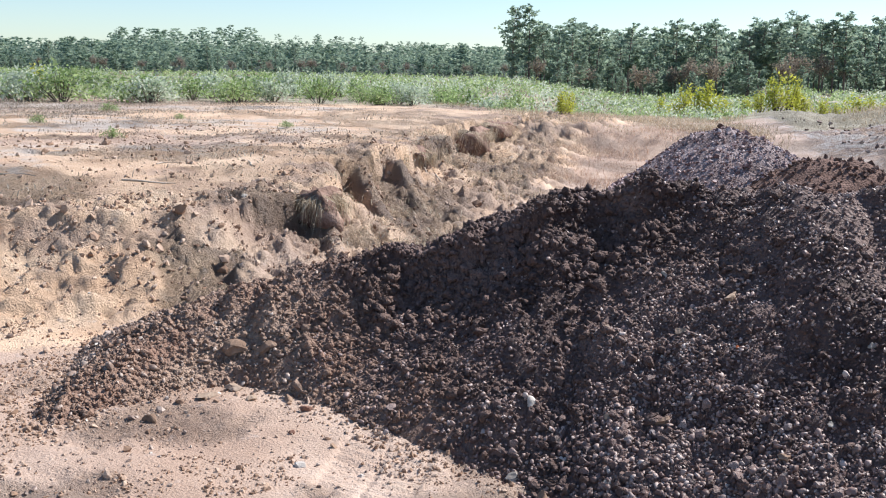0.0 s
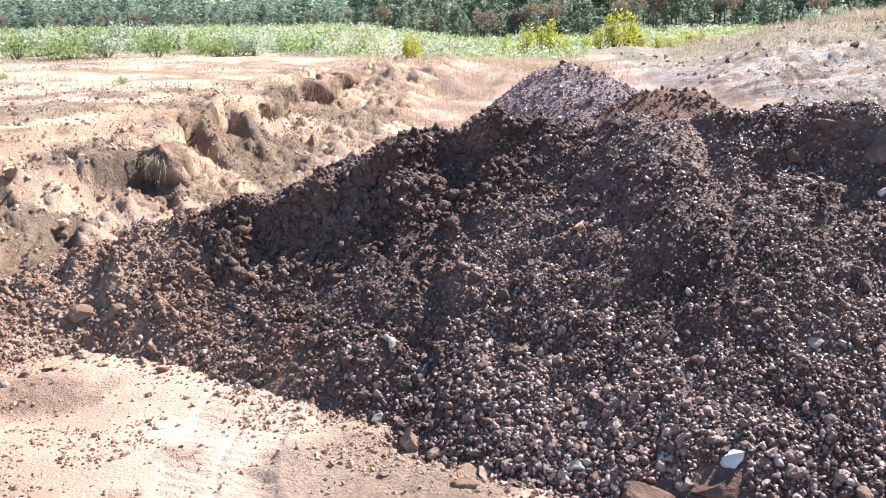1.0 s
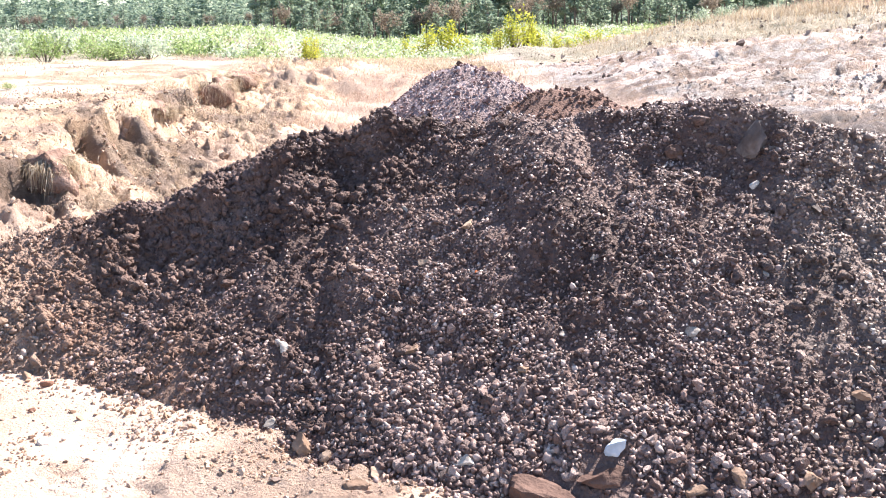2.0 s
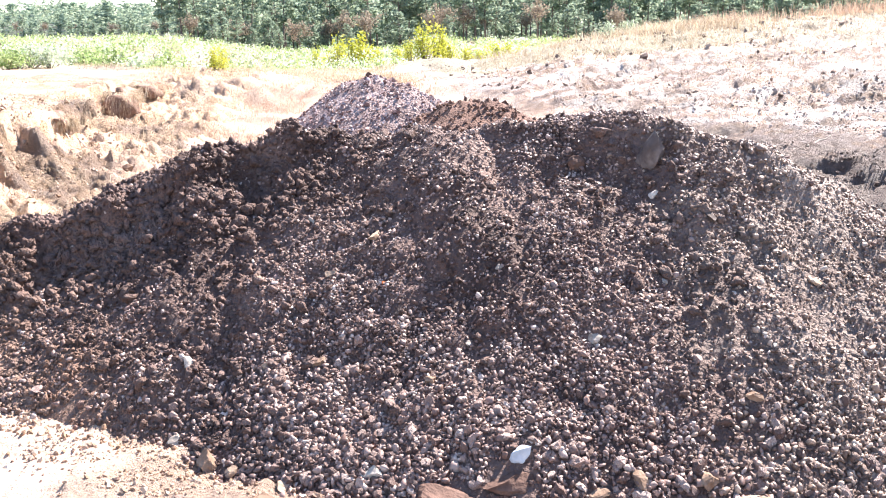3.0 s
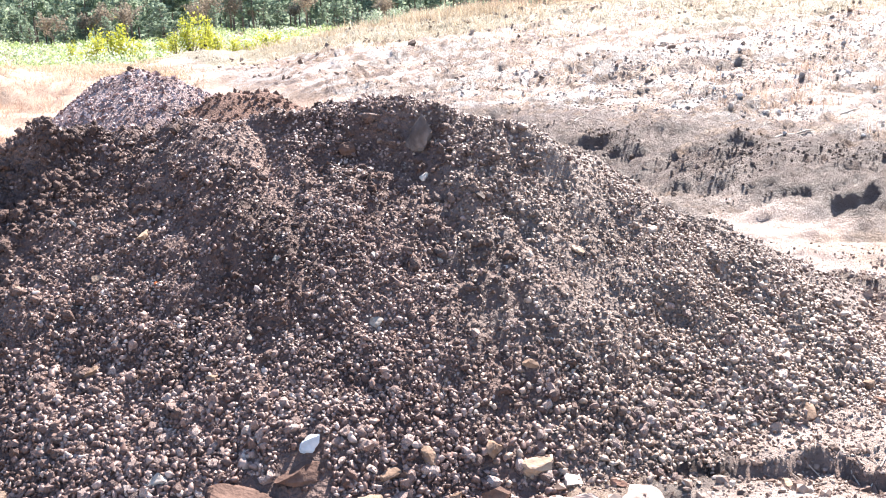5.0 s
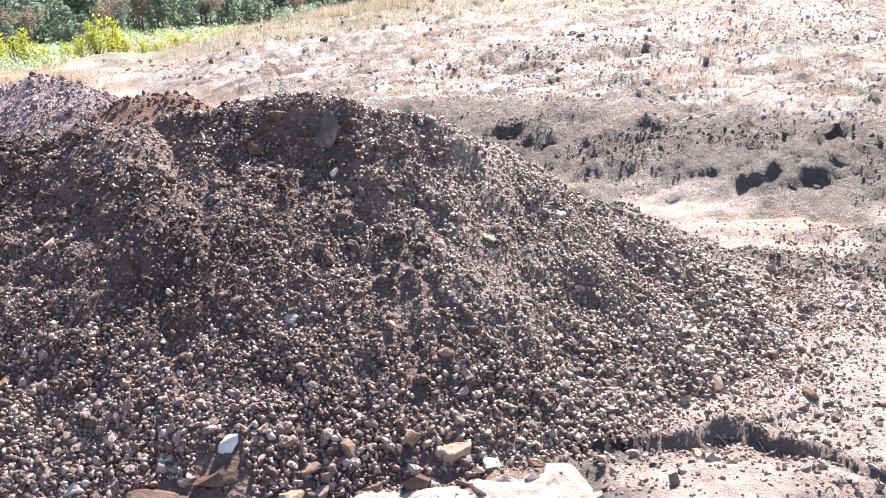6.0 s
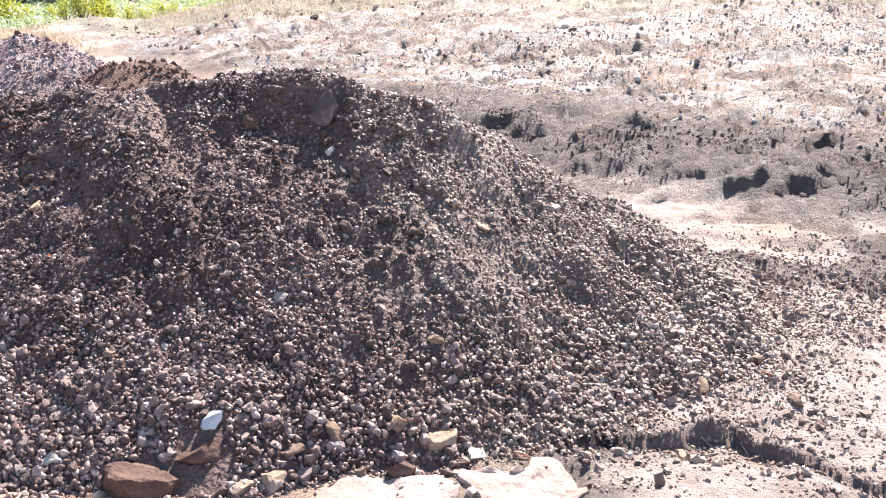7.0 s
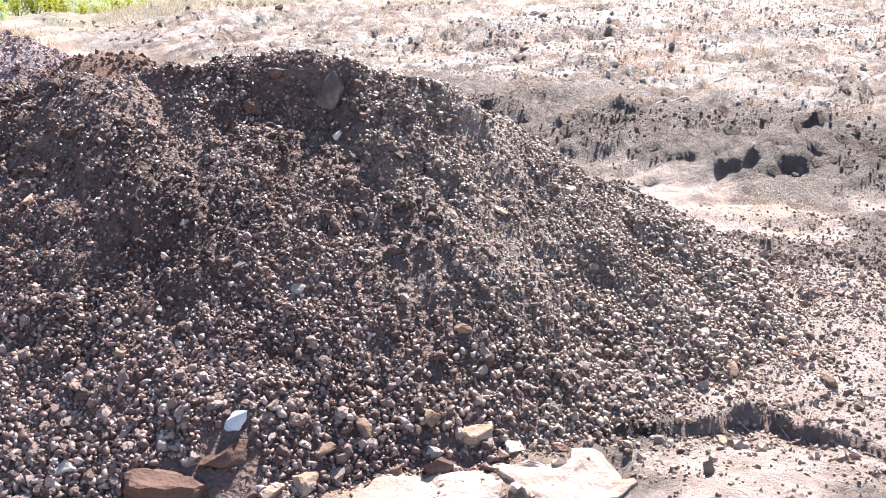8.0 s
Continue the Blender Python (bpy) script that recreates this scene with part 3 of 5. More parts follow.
# ---- stones ----
def rounded_block():
    g = [-1.0, 0.0, 1.0]
    pts = [(a, b, c) for a in g for b in g for c in g if (a, b, c) != (0, 0, 0)]
    index = {p: i for i, p in enumerate(pts)}
    faces = []
    for axis in range(3):
        for side in (-1.0, 1.0):
            for i in (0, 1):
                for j in (0, 1):
                    quad = []
                    for (u, v) in ((i, j), (i + 1, j), (i + 1, j + 1), (i, j + 1)):
                        p = [0, 0, 0]
                        p[axis], p[(axis + 1) % 3], p[(axis + 2) % 3] = side, g[u], g[v]
                        quad.append(index[tuple(p)])
                    faces.append(quad if side > 0 else quad[::-1])
    v = np.array(pts)
    return v / np.linalg.norm(v, axis=1)[:, None] ** 0.75, np.array(faces)


def icosahedron():
    bm = bmesh.new()
    bmesh.ops.create_icosphere(bm, subdivisions=1, radius=1)
    v = np.array([p.co[:] for p in bm.verts])
    f = np.array([[q.index for q in p.verts] for p in bm.faces])
    bm.free()
    return v, f


BLOCK_V, BLOCK_F = rounded_block()
ICO_V, ICO_F = icosahedron()
CUBE_V = np.array([(a, b, c) for a in (-1, 1) for b in (-1, 1) for c in (-1, 1)]) * 0.62
CUBE_F = np.array([[0, 1, 3, 2], [4, 6, 7, 5], [0, 4, 5, 1], [2, 3, 7, 6], [0, 2, 6, 4], [1, 5, 7, 3]])


def stone_shape(base, rng, facets=7, rough=0.16):
    """A pebble: a lump with a few faces knocked flat."""
    v = base * (1 + rough * rng.standard_normal((len(base), 1))) + 0.06 * rng.standard_normal(base.shape)
    for _ in range(facets):
        n = rng.standard_normal(3)
        n /= np.linalg.norm(n)
        d = v @ n
        cut = rng.uniform(0.35, 0.8)
        v = v - np.clip(d - cut, 0, None)[:, None] * n
    v = v / np.abs(v).max()
    return v * np.array([1.08, rng.uniform(0.66, 1.0), rng.uniform(0.58, 0.95)])


def turns(rng, normals, tilt=0.5):
    """One rotation matrix for each normal: lying about flat on it, spun at random."""
    n = normals + tilt * rng.standard_normal(normals.shape)
    n /= np.linalg.norm(n, axis=1)[:, None]
    a = np.cross(n, rng.standard_normal(n.shape))
    a /= np.linalg.norm(a, axis=1)[:, None]
    return np.stack((a, np.cross(n, a), n), axis=-1)


def scatter(name, places, normals, radii, material, rng, base=None, parent=None, label="", sink=0.3, facets=7, rough=0.16):
    """Many stones joined into one mesh."""
    bv, bf = base or (ICO_V, ICO_F)
    shapes = np.stack([stone_shape(bv, rng, facets, rough) for _ in range(40)])
    pick = rng.integers(0, 40, len(places))
    rot = turns(rng, normals, 0.8)
    v = np.einsum("nij,nkj->nki", rot, shapes[pick]) * radii[:, None, None] + (places + normals * (radii * sink)[:, None])[:, None, :]
    f = bf[None] + (np.arange(len(places)) * len(bv))[:, None, None]
    return link_mesh(name, v.reshape(-1, 3), f.reshape(-1, bf.shape[1]), material, parent, label, smooth=len(bv) > 20)


GRID_X, GRID_Y, CELL = np.arange(-4.8, 4.81, 0.02), np.arange(1.0, 7.01, 0.02), 0.02
GRID_TOP = (lambda gx, gy: np.maximum(ground_height(gx, gy), pile_height(gx, gy) - 0.018 * np.clip(gx, -4, 4)))(*np.meshgrid(GRID_X, GRID_Y))


def top_height(x, y):
    """The surface that one would step on, ground or heap; near the heap read from a grid of 2 cm."""
    x, y = np.asarray(x, float), np.asarray(y, float)
    u, v = (x - GRID_X[0]) / CELL, (y - GRID_Y[0]) / CELL
    i, j = np.clip(u.astype(int), 0, len(GRID_X) - 2), np.clip(v.astype(int), 0, len(GRID_Y) - 2)
    fu, fv = np.clip(u - i, 0, 1), np.clip(v - j, 0, 1)
    z = (GRID_TOP[j, i] * (1 - fu) + GRID_TOP[j, i + 1] * fu) * (1 - fv) + (GRID_TOP[j + 1, i] * (1 - fu) + GRID_TOP[j + 1, i + 1] * fu) * fv
    out = (u < 0) | (v < 0) | (u > len(GRID_X) - 1) | (v > len(GRID_Y) - 1)
    if out.any():
        z[out] = ground_height(x[out], y[out])
    return z


def top_normal(x, y, h=0.04):
    nx = (top_height(x - h, y) - top_height(x + h, y)) / (2 * h)
    ny = (top_height(x, y - h) - top_height(x, y + h)) / (2 * h)
    n = np.stack((nx, ny, np.ones_like(nx)), -1)
    return n / np.linalg.norm(n, axis=1)[:, None]


def pile_stones():
    rng = np.random.default_rng(21)
    n = 330000
    x, y = rng.uniform(-3.6, 3.5, n), rng.uniform(2.2, 5.6, n)
    h = pile_height(x, y) - 0.018 * np.clip(x, -4, 4)
    over = h - ground_height(x, y)
    front = 1 - step(0.0, 0.5, y - np.interp(x, [c[0] for c in CREST[2:]], [c[1] for c in CREST[2:]]))
    cover = 0.6 + 0.5 * fbm(x * 1.4, y * 0.7, 0.7, 4, 0.6, seed=91) + 0.15 * step(0.6, 1.6, x) - 0.1 * step(0.4, 0.9, over)
    cover = cover * (1 - 0.4 * (1 - step(-1.5, -0.4, x + 0.5 * fbm(x, y, 0.5, 2, seed=90))) * step(0.12, 0.4, over))
    spill = np.exp(-((x + 1.45 + 0.12 * (y - 3.3) + 0.08 * fbm(x, y, 0.3, 2, seed=59)) / 0.13) ** 2) * (1 - step(0.3, 0.6, over))
    cover = np.maximum(cover, 0.22) * (1 - 0.75 * spill)
    cover = cover * (0.12 + 0.88 * front) * step(-0.05, 0.03, over) * (0.24 + 0.76 * step(-1.6, -0.5, x + 0.4 * fbm(x, y, 0.45, 3, seed=86)))
    keep = rng.uniform(0, 1, n) < cover
    for cx, cy, bare in ((0.05, 2.62, 0.14), (0.26, 2.68, 0.1), (0.3, 2.78, 0.05), (0.97, 3.86, 0.08)):
        keep &= np.hypot(x - cx, y - cy) > bare
    x, y, over = x[keep], y[keep], over[keep]
    toe = 1 - step(0.05, 0.5, over)
    fine = rng.uniform(0, 1, len(x)) < 0.72 - 0.36 * toe
    radii = np.where(fine, 0.0052, 0.0074 + 0.0032 * toe) * np.exp(np.where(fine, 0.3, 0.38) * rng.standard_normal(len(x)))
    radii = np.clip(radii, 0.0035, 0.03)
    z = top_height(x, y)
    order = np.argsort(-radii * (np.abs(x) < 2.2) * (y < 3.6))
    return np.stack((x, y, z), -1)[order], radii[order]


places, radii = pile_stones()
normals = top_normal(places[:, 0], places[:, 1])
PARTS = 290
rest = np.arange(len(places)) >= PARTS
left = places[:, 0] + 0.9 * (places[:, 1] - 3.4) + 0.5 * fbm(places[:, 0], places[:, 1], 0.8, 2, seed=92) < -1.5
big = radii > 0.0085
# tan stones thicken on the right flank: dust, plus painted sunlight
dusty_lit = np.random.default_rng(23).uniform(0, 1, len(places)) < 0.9 * step(0.6, 1.4, places[:, 0]) * step(-0.6, 0.4, places[:, 0] + 0.7 * (places[:, 1] - 4.2))
left = left | dusty_lit
worn = radii > 0.0105
ROUND = (BLOCK_V, BLOCK_F)
for pick, mat, base, label in ((rest & ~left & worn, STONE, ROUND, "brown and grey stones worn round"), (rest & left & worn, TAN_STONE, ROUND, "dusty tan stones worn round"), (rest & ~left & big & ~worn, STONE, (ICO_V, ICO_F), "countless small brown and grey stones"), (rest & ~left & ~big, STONE, (CUBE_V, CUBE_F), "fine brown and grey grit"), (rest & left & big & ~worn, TAN_STONE, (ICO_V, ICO_F), "countless small dusty tan stones"), (rest & left & ~big, TAN_STONE, (CUBE_V, CUBE_F), "dusty tan grit")):
    gravel = scatter("loose_gravel", places[pick], normals[pick], radii[pick], mat, np.random.default_rng(22), base, pile, label)
    tagged(gravel, kind="stuff")


def soil_clods():
    """Lumps of the heap's own soil, thickest on its long low end and below the scarps."""
    rng = np.random.default_rng(24)
    n = 80000
    x, y = rng.uniform(-3.3, 2.6, n), rng.uniform(2.4, 5.2, n)
    over = pile_height(x, y) - 0.018 * np.clip(x, -4, 4) - ground_height(x, y)
    thick = 0.7 - 0.52 * step(-1.2, 0.2, x) + 0.5 * fbm(x, y, 0.6, 3, 0.6, seed=57)
    below = np.interp(x, [c[0] for c in CREST[2:]], [c[1] for c in CREST[2:]]) - y
    scarp = step(-2.5, -1.9, x) * (1 - step(-0.7, -0.3, x)) * step(-0.1, 0.0, below) * (1 - step(0.4, 0.6, below))
    ok = (rng.uniform(0, 1, n) < np.clip(np.maximum(thick, scarp), 0.05, 1)) & (over > 0.0)
    x, y, scarp = x[ok], y[ok], scarp[ok]
    r = np.clip((0.0095 + 0.004 * scarp) * np.exp(0.5 * rng.standard_normal(len(x))), 0.005, 0.045)
    return np.stack((x, y, top_height(x, y)), -1), r


clod_places, clod_radii = soil_clods()
for coarse, base in ((clod_radii < 0.014, (ICO_V, ICO_F)), (clod_radii >= 0.014, ROUND)):
    at = clod_places[coarse]
    clods = scatter("clod_litter", at, top_normal(at[:, 0], at[:, 1]), clod_radii[coarse], GRAVEL_SOIL, np.random.default_rng(25), base, pile, "crumbling lumps of dark brown soil", 0.15, 3, 0.3)
    tagged(clods, kind="stuff")


# ---- the two heaps farther back ----
def heap(name, crest, slope, area, cell, material, stone, count, size, seed, label, category):
    """A small heap of loose material: a mound and the stones on it."""
    def height(x, y):
        total = np.zeros(np.shape(x))
        for (ax, ay, ah), (bx, by, bh) in zip(crest[:-1], crest[1:]):
            dx, dy = bx - ax, by - ay
            t = np.clip(((x - ax) * dx + (y - ay) * dy) / (dx * dx + dy * dy), 0, 1)
            d = np.hypot(x - ax - t * dx, y - ay - t * dy)
            total = total + np.exp((ah + t * (bh - ah) - slope * np.sqrt(d * d + 0.01)) * 20)
        return np.log(total) / 20 + 0.04 + 0.03 * fbm(x, y, 0.6, 4, 0.5, seed=seed)

    ob = tagged(new(name), label, category)
    x, y = np.meshgrid(np.arange(area[0], area[1], cell), np.arange(area[2], area[3], cell))
    g, h = ground_height(x, y), height(x, y)
    keep = h > g - 0.05
    z = np.maximum(h, g - 0.06)
    cellmask = keep[:-1, :-1] | keep[1:, :-1] | keep[:-1, 1:] | keep[1:, 1:]
    idx = np.arange(x.size).reshape(x.shape)
    faces = np.stack((idx[:-1, :-1], idx[:-1, 1:], idx[1:, 1:], idx[1:, :-1]), -1)[cellmask]
    used, inv = np.unique(faces, return_inverse=True)
    link_mesh("mound", np.stack((x, y, z), -1).reshape(-1, 3)[used], inv.reshape(-1, 4), material, ob, smooth=True)
    rng = np.random.default_rng(seed)
    px, py = rng.uniform(area[0], area[1], count), rng.uniform(area[2], area[3], count)
    ok = height(px, py) > ground_height(px, py)
    px, py = px[ok], py[ok]
    pl = np.stack((px, py, height(px, py)), -1)
    nn = np.tile([0.0, -0.4, 0.9], (len(pl), 1))
    st = scatter("loose_gravel", pl, nn, size * np.exp(0.4 * rng.standard_normal(len(pl))), stone, rng, (CUBE_V, CUBE_F), ob)
    tagged(st, kind="stuff")
    return ob


heap("crushed_stone_pile", [(-1.35, 11.9, 0.84), (-1.2, 11.85, 0.97), (-0.9, 11.8, 1.04), (-0.5, 11.6, 0.93), (0.0, 11.4, 0.68), (0.4, 11.2, 0.5)], 0.78, (-3.2, 1.2, 9.9, 13.6), 0.03, PURPLE_SOIL, PURPLE_STONE, 13000, 0.012, 41, "grey-purple heap of crushed stone in the gully", "stone pile")
heap("red_soil_pile", [(-0.15, 10.9, 0.62), (0.2, 10.9, 0.74), (0.55, 10.9, 0.74), (0.95, 10.8, 0.56)], 0.6, (-1.4, 2.2, 9.5, 12.2), 0.035, RED_SOIL, RED_SOIL, 2500, 0.018, 42, "low heap of reddish brown soil beside crushed stone", "soil pile")


# ---- pebbles and clods on the ground ----
def ground_stones(name, area, count, size, chance, material, seed, label, category, spread=0.45, biggest=0.08, base=None):
    rng = np.random.default_rng(seed)
    x, y = rng.uniform(area[0], area[1], count), rng.uniform(area[2], area[3], count)
    ok = (rng.uniform(0, 1, count) < chance(x, y)) & (pile_height(x, y) - 0.018 * np.clip(x, -4, 4) < ground_height(x, y) + 0.02)
    x, y = x[ok], y[ok]
    r = np.clip(size * np.exp(spread * rng.standard_normal(len(x))), size * 0.4, biggest)
    pl = np.stack((x, y, ground_height(x, y)), -1)
    ob = scatter(name, pl, top_normal(x, y), r, material, rng, base=base or ((ICO_V, ICO_F) if size > 0.005 else (CUBE_V, CUBE_F)), sink=0.2)
    return tagged(ob, label, category, kind="stuff")


def off_toe(x, y):
    return pile_height(x, y) - ground_height(x, y)


CLAY_CLOD = surface("clay_clod", [(0.26, 0.165, 0.11), (0.38, 0.26, 0.185), (0.5, 0.37, 0.28)], (6, 40), 0.7, 0.9, island=0.6, dist=0.01)
ground_stones("sand_crumbs", (-4.4, 0.2, 1.9, 4.4), 36000, 0.006, lambda x, y: 0.04 + 0.75 * step(0.12, 0.4, fbm(x, y, 0.42, 4, 0.6, seed=78)) + 0.5 * step(-0.25, -0.02, off_toe(x, y)), CLAY_CLOD, 50, "pinkish tan clay crumbs in clusters on the sand", "crumbs", 0.5, 0.025)


ground_stones("ground_pebbles", (-4.5, 4.5, 1.2, 5.5), 36000, 0.0055, lambda x, y: 0.05 + 0.6 * step(0.1, 0.5, fbm(x, y, 0.6, 3, seed=88)) + 0.7 * step(-0.4, 0.0, off_toe(x, y)) * (0.5 + 0.6 * fbm(x, y, 0.5, 3, seed=93)), TAN_STONE, 51, "tan pebbles and crumbs strewn over sandy ground", "pebbles", 0.5, 0.03)
ground_stones("trodden_crumbs", (0.8, 4.6, 1.6, 5.0), 60000, 0.0048, lambda x, y: np.clip(0.25 + 0.7 * fbm(x, y, 0.7, 3, seed=99), 0, 1), BROWN_CLOD, 57, "brown crumbs of trodden earth", "crumbs", 0.6, 0.03)
ground_stones("spilt_gravel", (0.6, 3.6, 2.2, 4.3), 26000, 0.0065, lambda x, y: step(-0.42, -0.02, off_toe(x, y)) * np.clip(0.55 + 0.5 * fbm(x, y, 0.5, 2, seed=89), 0, 1), TAN_STONE, 59, "tan gravel spilt round the heap's foot", "gravel", 0.4, 0.025)
ground_stones("cut_stones", (1.0, 2.8, 2.0, 2.75), 1300, 0.0085, lambda x, y: np.exp(-((along(CUT, x, y)[0] + 0.12) / 0.14) ** 2) * 0.9, TAN_STONE, 58, "washed stones lying in the small cut", "stones", 0.5, 0.035)
ground_stones("cut_clods", (1.0, 3.4, 1.7, 2.8), 5200, 0.0085, lambda x, y: np.exp(-((along(CUT, x, y)[0] - 0.01) / 0.045) ** 2) * np.clip(0.6 + 0.7 * fbm(x, y, 0.3, 2, seed=65), 0, 1), BROWN_CLOD, 49, "brown clods crumbling along the small cut", "clods", 0.5, 0.028)
ground_stones("bank_rubble", (-9.0, -2.6, 3.2, 12.0), 34000, 0.012, lambda x, y: 0.1 + 0.45 * step(-1.3, -0.6, along(RIM, x, y)[0]) * (1 - step(0.0, 0.3, along(RIM, x, y)[0])) * np.clip(0.4 + fbm(x, y, 0.7, 3, seed=76), 0, 1) + 0.6 * np.exp(-((along(RIM, x, y)[0] - 0.25) / 0.35) ** 2) * np.clip(0.3 + fbm(x, y, 0.8, 3, seed=94), 0, 1), CLAY_CLOD, 52, "broken tan clods along the eroded bank rim", "rubble", 0.5, 0.06)
ground_stones("pale_rubble", (-7.0, -3.6, 4.6, 7.0), 9000, 0.014, lambda x, y: np.exp(-((along(RIM, x, y)[0] - 0.35) / 0.25) ** 2) * step(0.25, 0.6, fbm(x, y, 0.9, 2, seed=95)), PALE_STONE, 53, "pale stones lying on the bank rim", "rubble", 0.4, 0.05)
ground_stones("dark_clods", (2.4, 11.0, 3.5, 10.0), 80000, 0.0062, lambda x, y: np.exp(-((along(TOE, x, y)[0] - 0.4) / 0.55) ** 2) * np.clip(0.45 + fbm(x, y, 0.7, 3, seed=96), 0, 1), CLOD, 54, "damp dark brown clods along the slope's foot", "clods", 0.6, 0.032, (ICO_V, ICO_F))
NEAR_SLOPE = (1.6, 12.5, 6.0, 14.5)
ground_stones("slope_clods", NEAR_SLOPE, 12000, 0.008, lambda x, y: step(0.7, 1.5, along(TOE, x, y)[0]) * np.clip(0.55 + 0.6 * fbm(x, 2 * y, 1.0, 3, seed=97), 0, 1), BROWN_CLOD, 55, "brown clods and crusts strewn over the bare slope", "clods", 0.55, 0.05)
ground_stones("pale_crusts", NEAR_SLOPE, 22000, 0.012, lambda x, y: step(0.9, 1.6, along(TOE, x, y)[0]) * np.clip(0.5 + 0.7 * fbm(x, 2 * y, 1.0, 3, seed=98), 0, 1), CRUST, 56, "pale dry crusts strewn over the bare slope", "clods", 0.5, 0.05)
ground_stones("far_slope_clods", (-1.5, 18.0, 13.0, 23.0), 5000, 0.02, lambda x, y: step(0.8, 1.6, along(TOE, x, y)[0]) * np.clip(0.3 + 0.8 * fbm(x, 2 * y, 1.5, 3, seed=100), 0, 1), BROWN_CLOD, 60, "brown clods on the upper slope", "clods", 0.5, 0.09, (CUBE_V, CUBE_F))


# ---- single rocks ----
def fine_lump():
    bm = bmesh.new()
    bmesh.ops.create_icosphere(bm, subdivisions=3, radius=1)
    v = np.array([p.co[:] for p in bm.verts])
    f = np.array([[q.index for q in p.verts] for p in bm.faces])
    bm.free()
    return v, f


LUMP_V, LUMP_F = fine_lump()


def rock(name, x, y, width, material, label, aspect=(0.8, 0.6), spin=0.0, facets=13, tilt=0.25, lift=0.3, category="rock", seed=0, cut=(0.4, 0.75), z=None):
    rng = np.random.default_rng(1000 + seed)
    v = LUMP_V.copy()
    for _ in range(facets):
        n = rng.standard_normal(3)
        n /= np.linalg.norm(n)
        v = v - np.clip(v @ n - rng.uniform(*cut), 0, None)[:, None] * n
    v = v * (1 + 0.09 * fbm(LUMP_V[:, 0] * 2 + seed, LUMP_V[:, 1] * 2 + LUMP_V[:, 2] * 1.6, 1.0, 4, 0.6, seed=seed)[:, None])
    v = v / np.abs(v[:, 0]).max() * width / 2 * np.array([1.0, aspect[0], aspect[1]])
    ob = link_mesh(name, v, LUMP_F, material, smooth=False)
    z = float(top_height(np.array([x]), np.array([y]))[0]) if z is None else z
    n = top_normal(np.array([x]), np.array([y]))[0] * (1 - tilt) + np.array([0, 0, tilt])
    turn = Vector(n.tolist()).to_track_quat("Z", "Y").to_matrix().to_4x4()
    ob.matrix_world = Matrix.Translation((x, y, z + width / 2 * aspect[1] * lift)) @ turn @ pose(0, 0, 0, 0, 0, spin)
    return tagged(ob, label, category)


BLUE_ROCK = surface("blue_white_rock", [(0.33, 0.41, 0.49), (0.46, 0.54, 0.62), (0.6, 0.66, 0.71)], (9, 60), 0.4, 0.8, dist=0.006)
RED_ROCK = surface("red_brown_rock", [(0.17, 0.085, 0.06), (0.25, 0.135, 0.095), (0.33, 0.2, 0.15)], (7, 50), 0.7, 0.85, dist=0.01)
BROWN_ROCK = surface("brown_rock", [(0.16, 0.1, 0.065), (0.25, 0.165, 0.115), (0.34, 0.245, 0.18)], (7, 50), 0.6, 0.8, dist=0.01)
GREY_ROCK = surface("grey_rock", [(0.06, 0.045, 0.04), (0.11, 0.086, 0.078), (0.2, 0.166, 0.152)], (7, 50), 0.6, 0.75, dist=0.01)
DARK_ROCK = surface("dark_red_rock", [(0.08, 0.045, 0.035), (0.125, 0.074, 0.057), (0.18, 0.116, 0.093)], (7, 50), 0.8, 0.85, dist=0.015)
TAN_ROCK = surface("tan_rock", [(0.26, 0.18, 0.125), (0.36, 0.265, 0.195), (0.45, 0.35, 0.27)], (7, 50), 0.6, 0.85, dist=0.01)
ORANGE_ROCK = surface("orange_rock", [(0.42, 0.1, 0.03), (0.6, 0.17, 0.05)], (7, 50), 0.4, 0.7, dist=0.006)

rock("blue_rock", 0.3, 2.775, 0.08, BLUE_ROCK, "pale blue-white angular rock at the heap's foot", (0.8, 0.95), 20, seed=104, lift=0.4)
rock("brown_slab", 0.25, 2.7, 0.19, DARK_ROCK, "flat dark brown slab half buried at the heap's foot", (0.7, 0.3), 5, seed=2, lift=0.1)
rock("red_brown_block", 0.045, 2.665, 0.27, DARK_ROCK, "large dark reddish brown block at the heap's foot", (0.6, 0.55), -8, seed=7, lift=0.1, cut=(0.45, 0.75))
rock("brown_boulder", 0.63, 4.05, 0.085, DARK_ROCK, "rounded brown rock near the heap's crest", (0.85, 0.8), 0, 3, seed=4, lift=0.5, cut=(0.6, 0.8))
rock("grey_boulder", 0.945, 4.0, 0.15, GREY_ROCK, "dark grey angular boulder standing out near the crest", (0.75, 1.35), 35, 16, seed=23, lift=0.2, tilt=0.6, cut=(0.3, 0.75))
rock("grey_slab", 1.12, 3.66, 0.09, GREY_ROCK, "grey slab leaning on the gravel heap", (0.7, 0.5), 70, seed=6, lift=0.5)
rock("tan_flat_rock", 1.03, 2.62, 0.14, TAN_ROCK, "flat tan brown rock at the heap's foot", (0.55, 0.4), 8, seed=7, lift=0.4)
rock("reddish_flat_rock", 1.285, 2.545, 0.08, RED_ROCK, "small flat reddish rock on the sand", (0.6, 0.4), 0, seed=8, lift=0.5)
rock("yellow_flat_rock", -2.55, 3.47, 0.12, TAN_ROCK, "flat yellowish rock beside the heap", (0.6, 0.35), 25, seed=9, lift=0.5)
rock("brown_clod", -2.62, 3.83, 0.14, BROWN_ROCK, "brown earth clod on the gravel heap", (0.8, 0.6), 0, 4, seed=10)
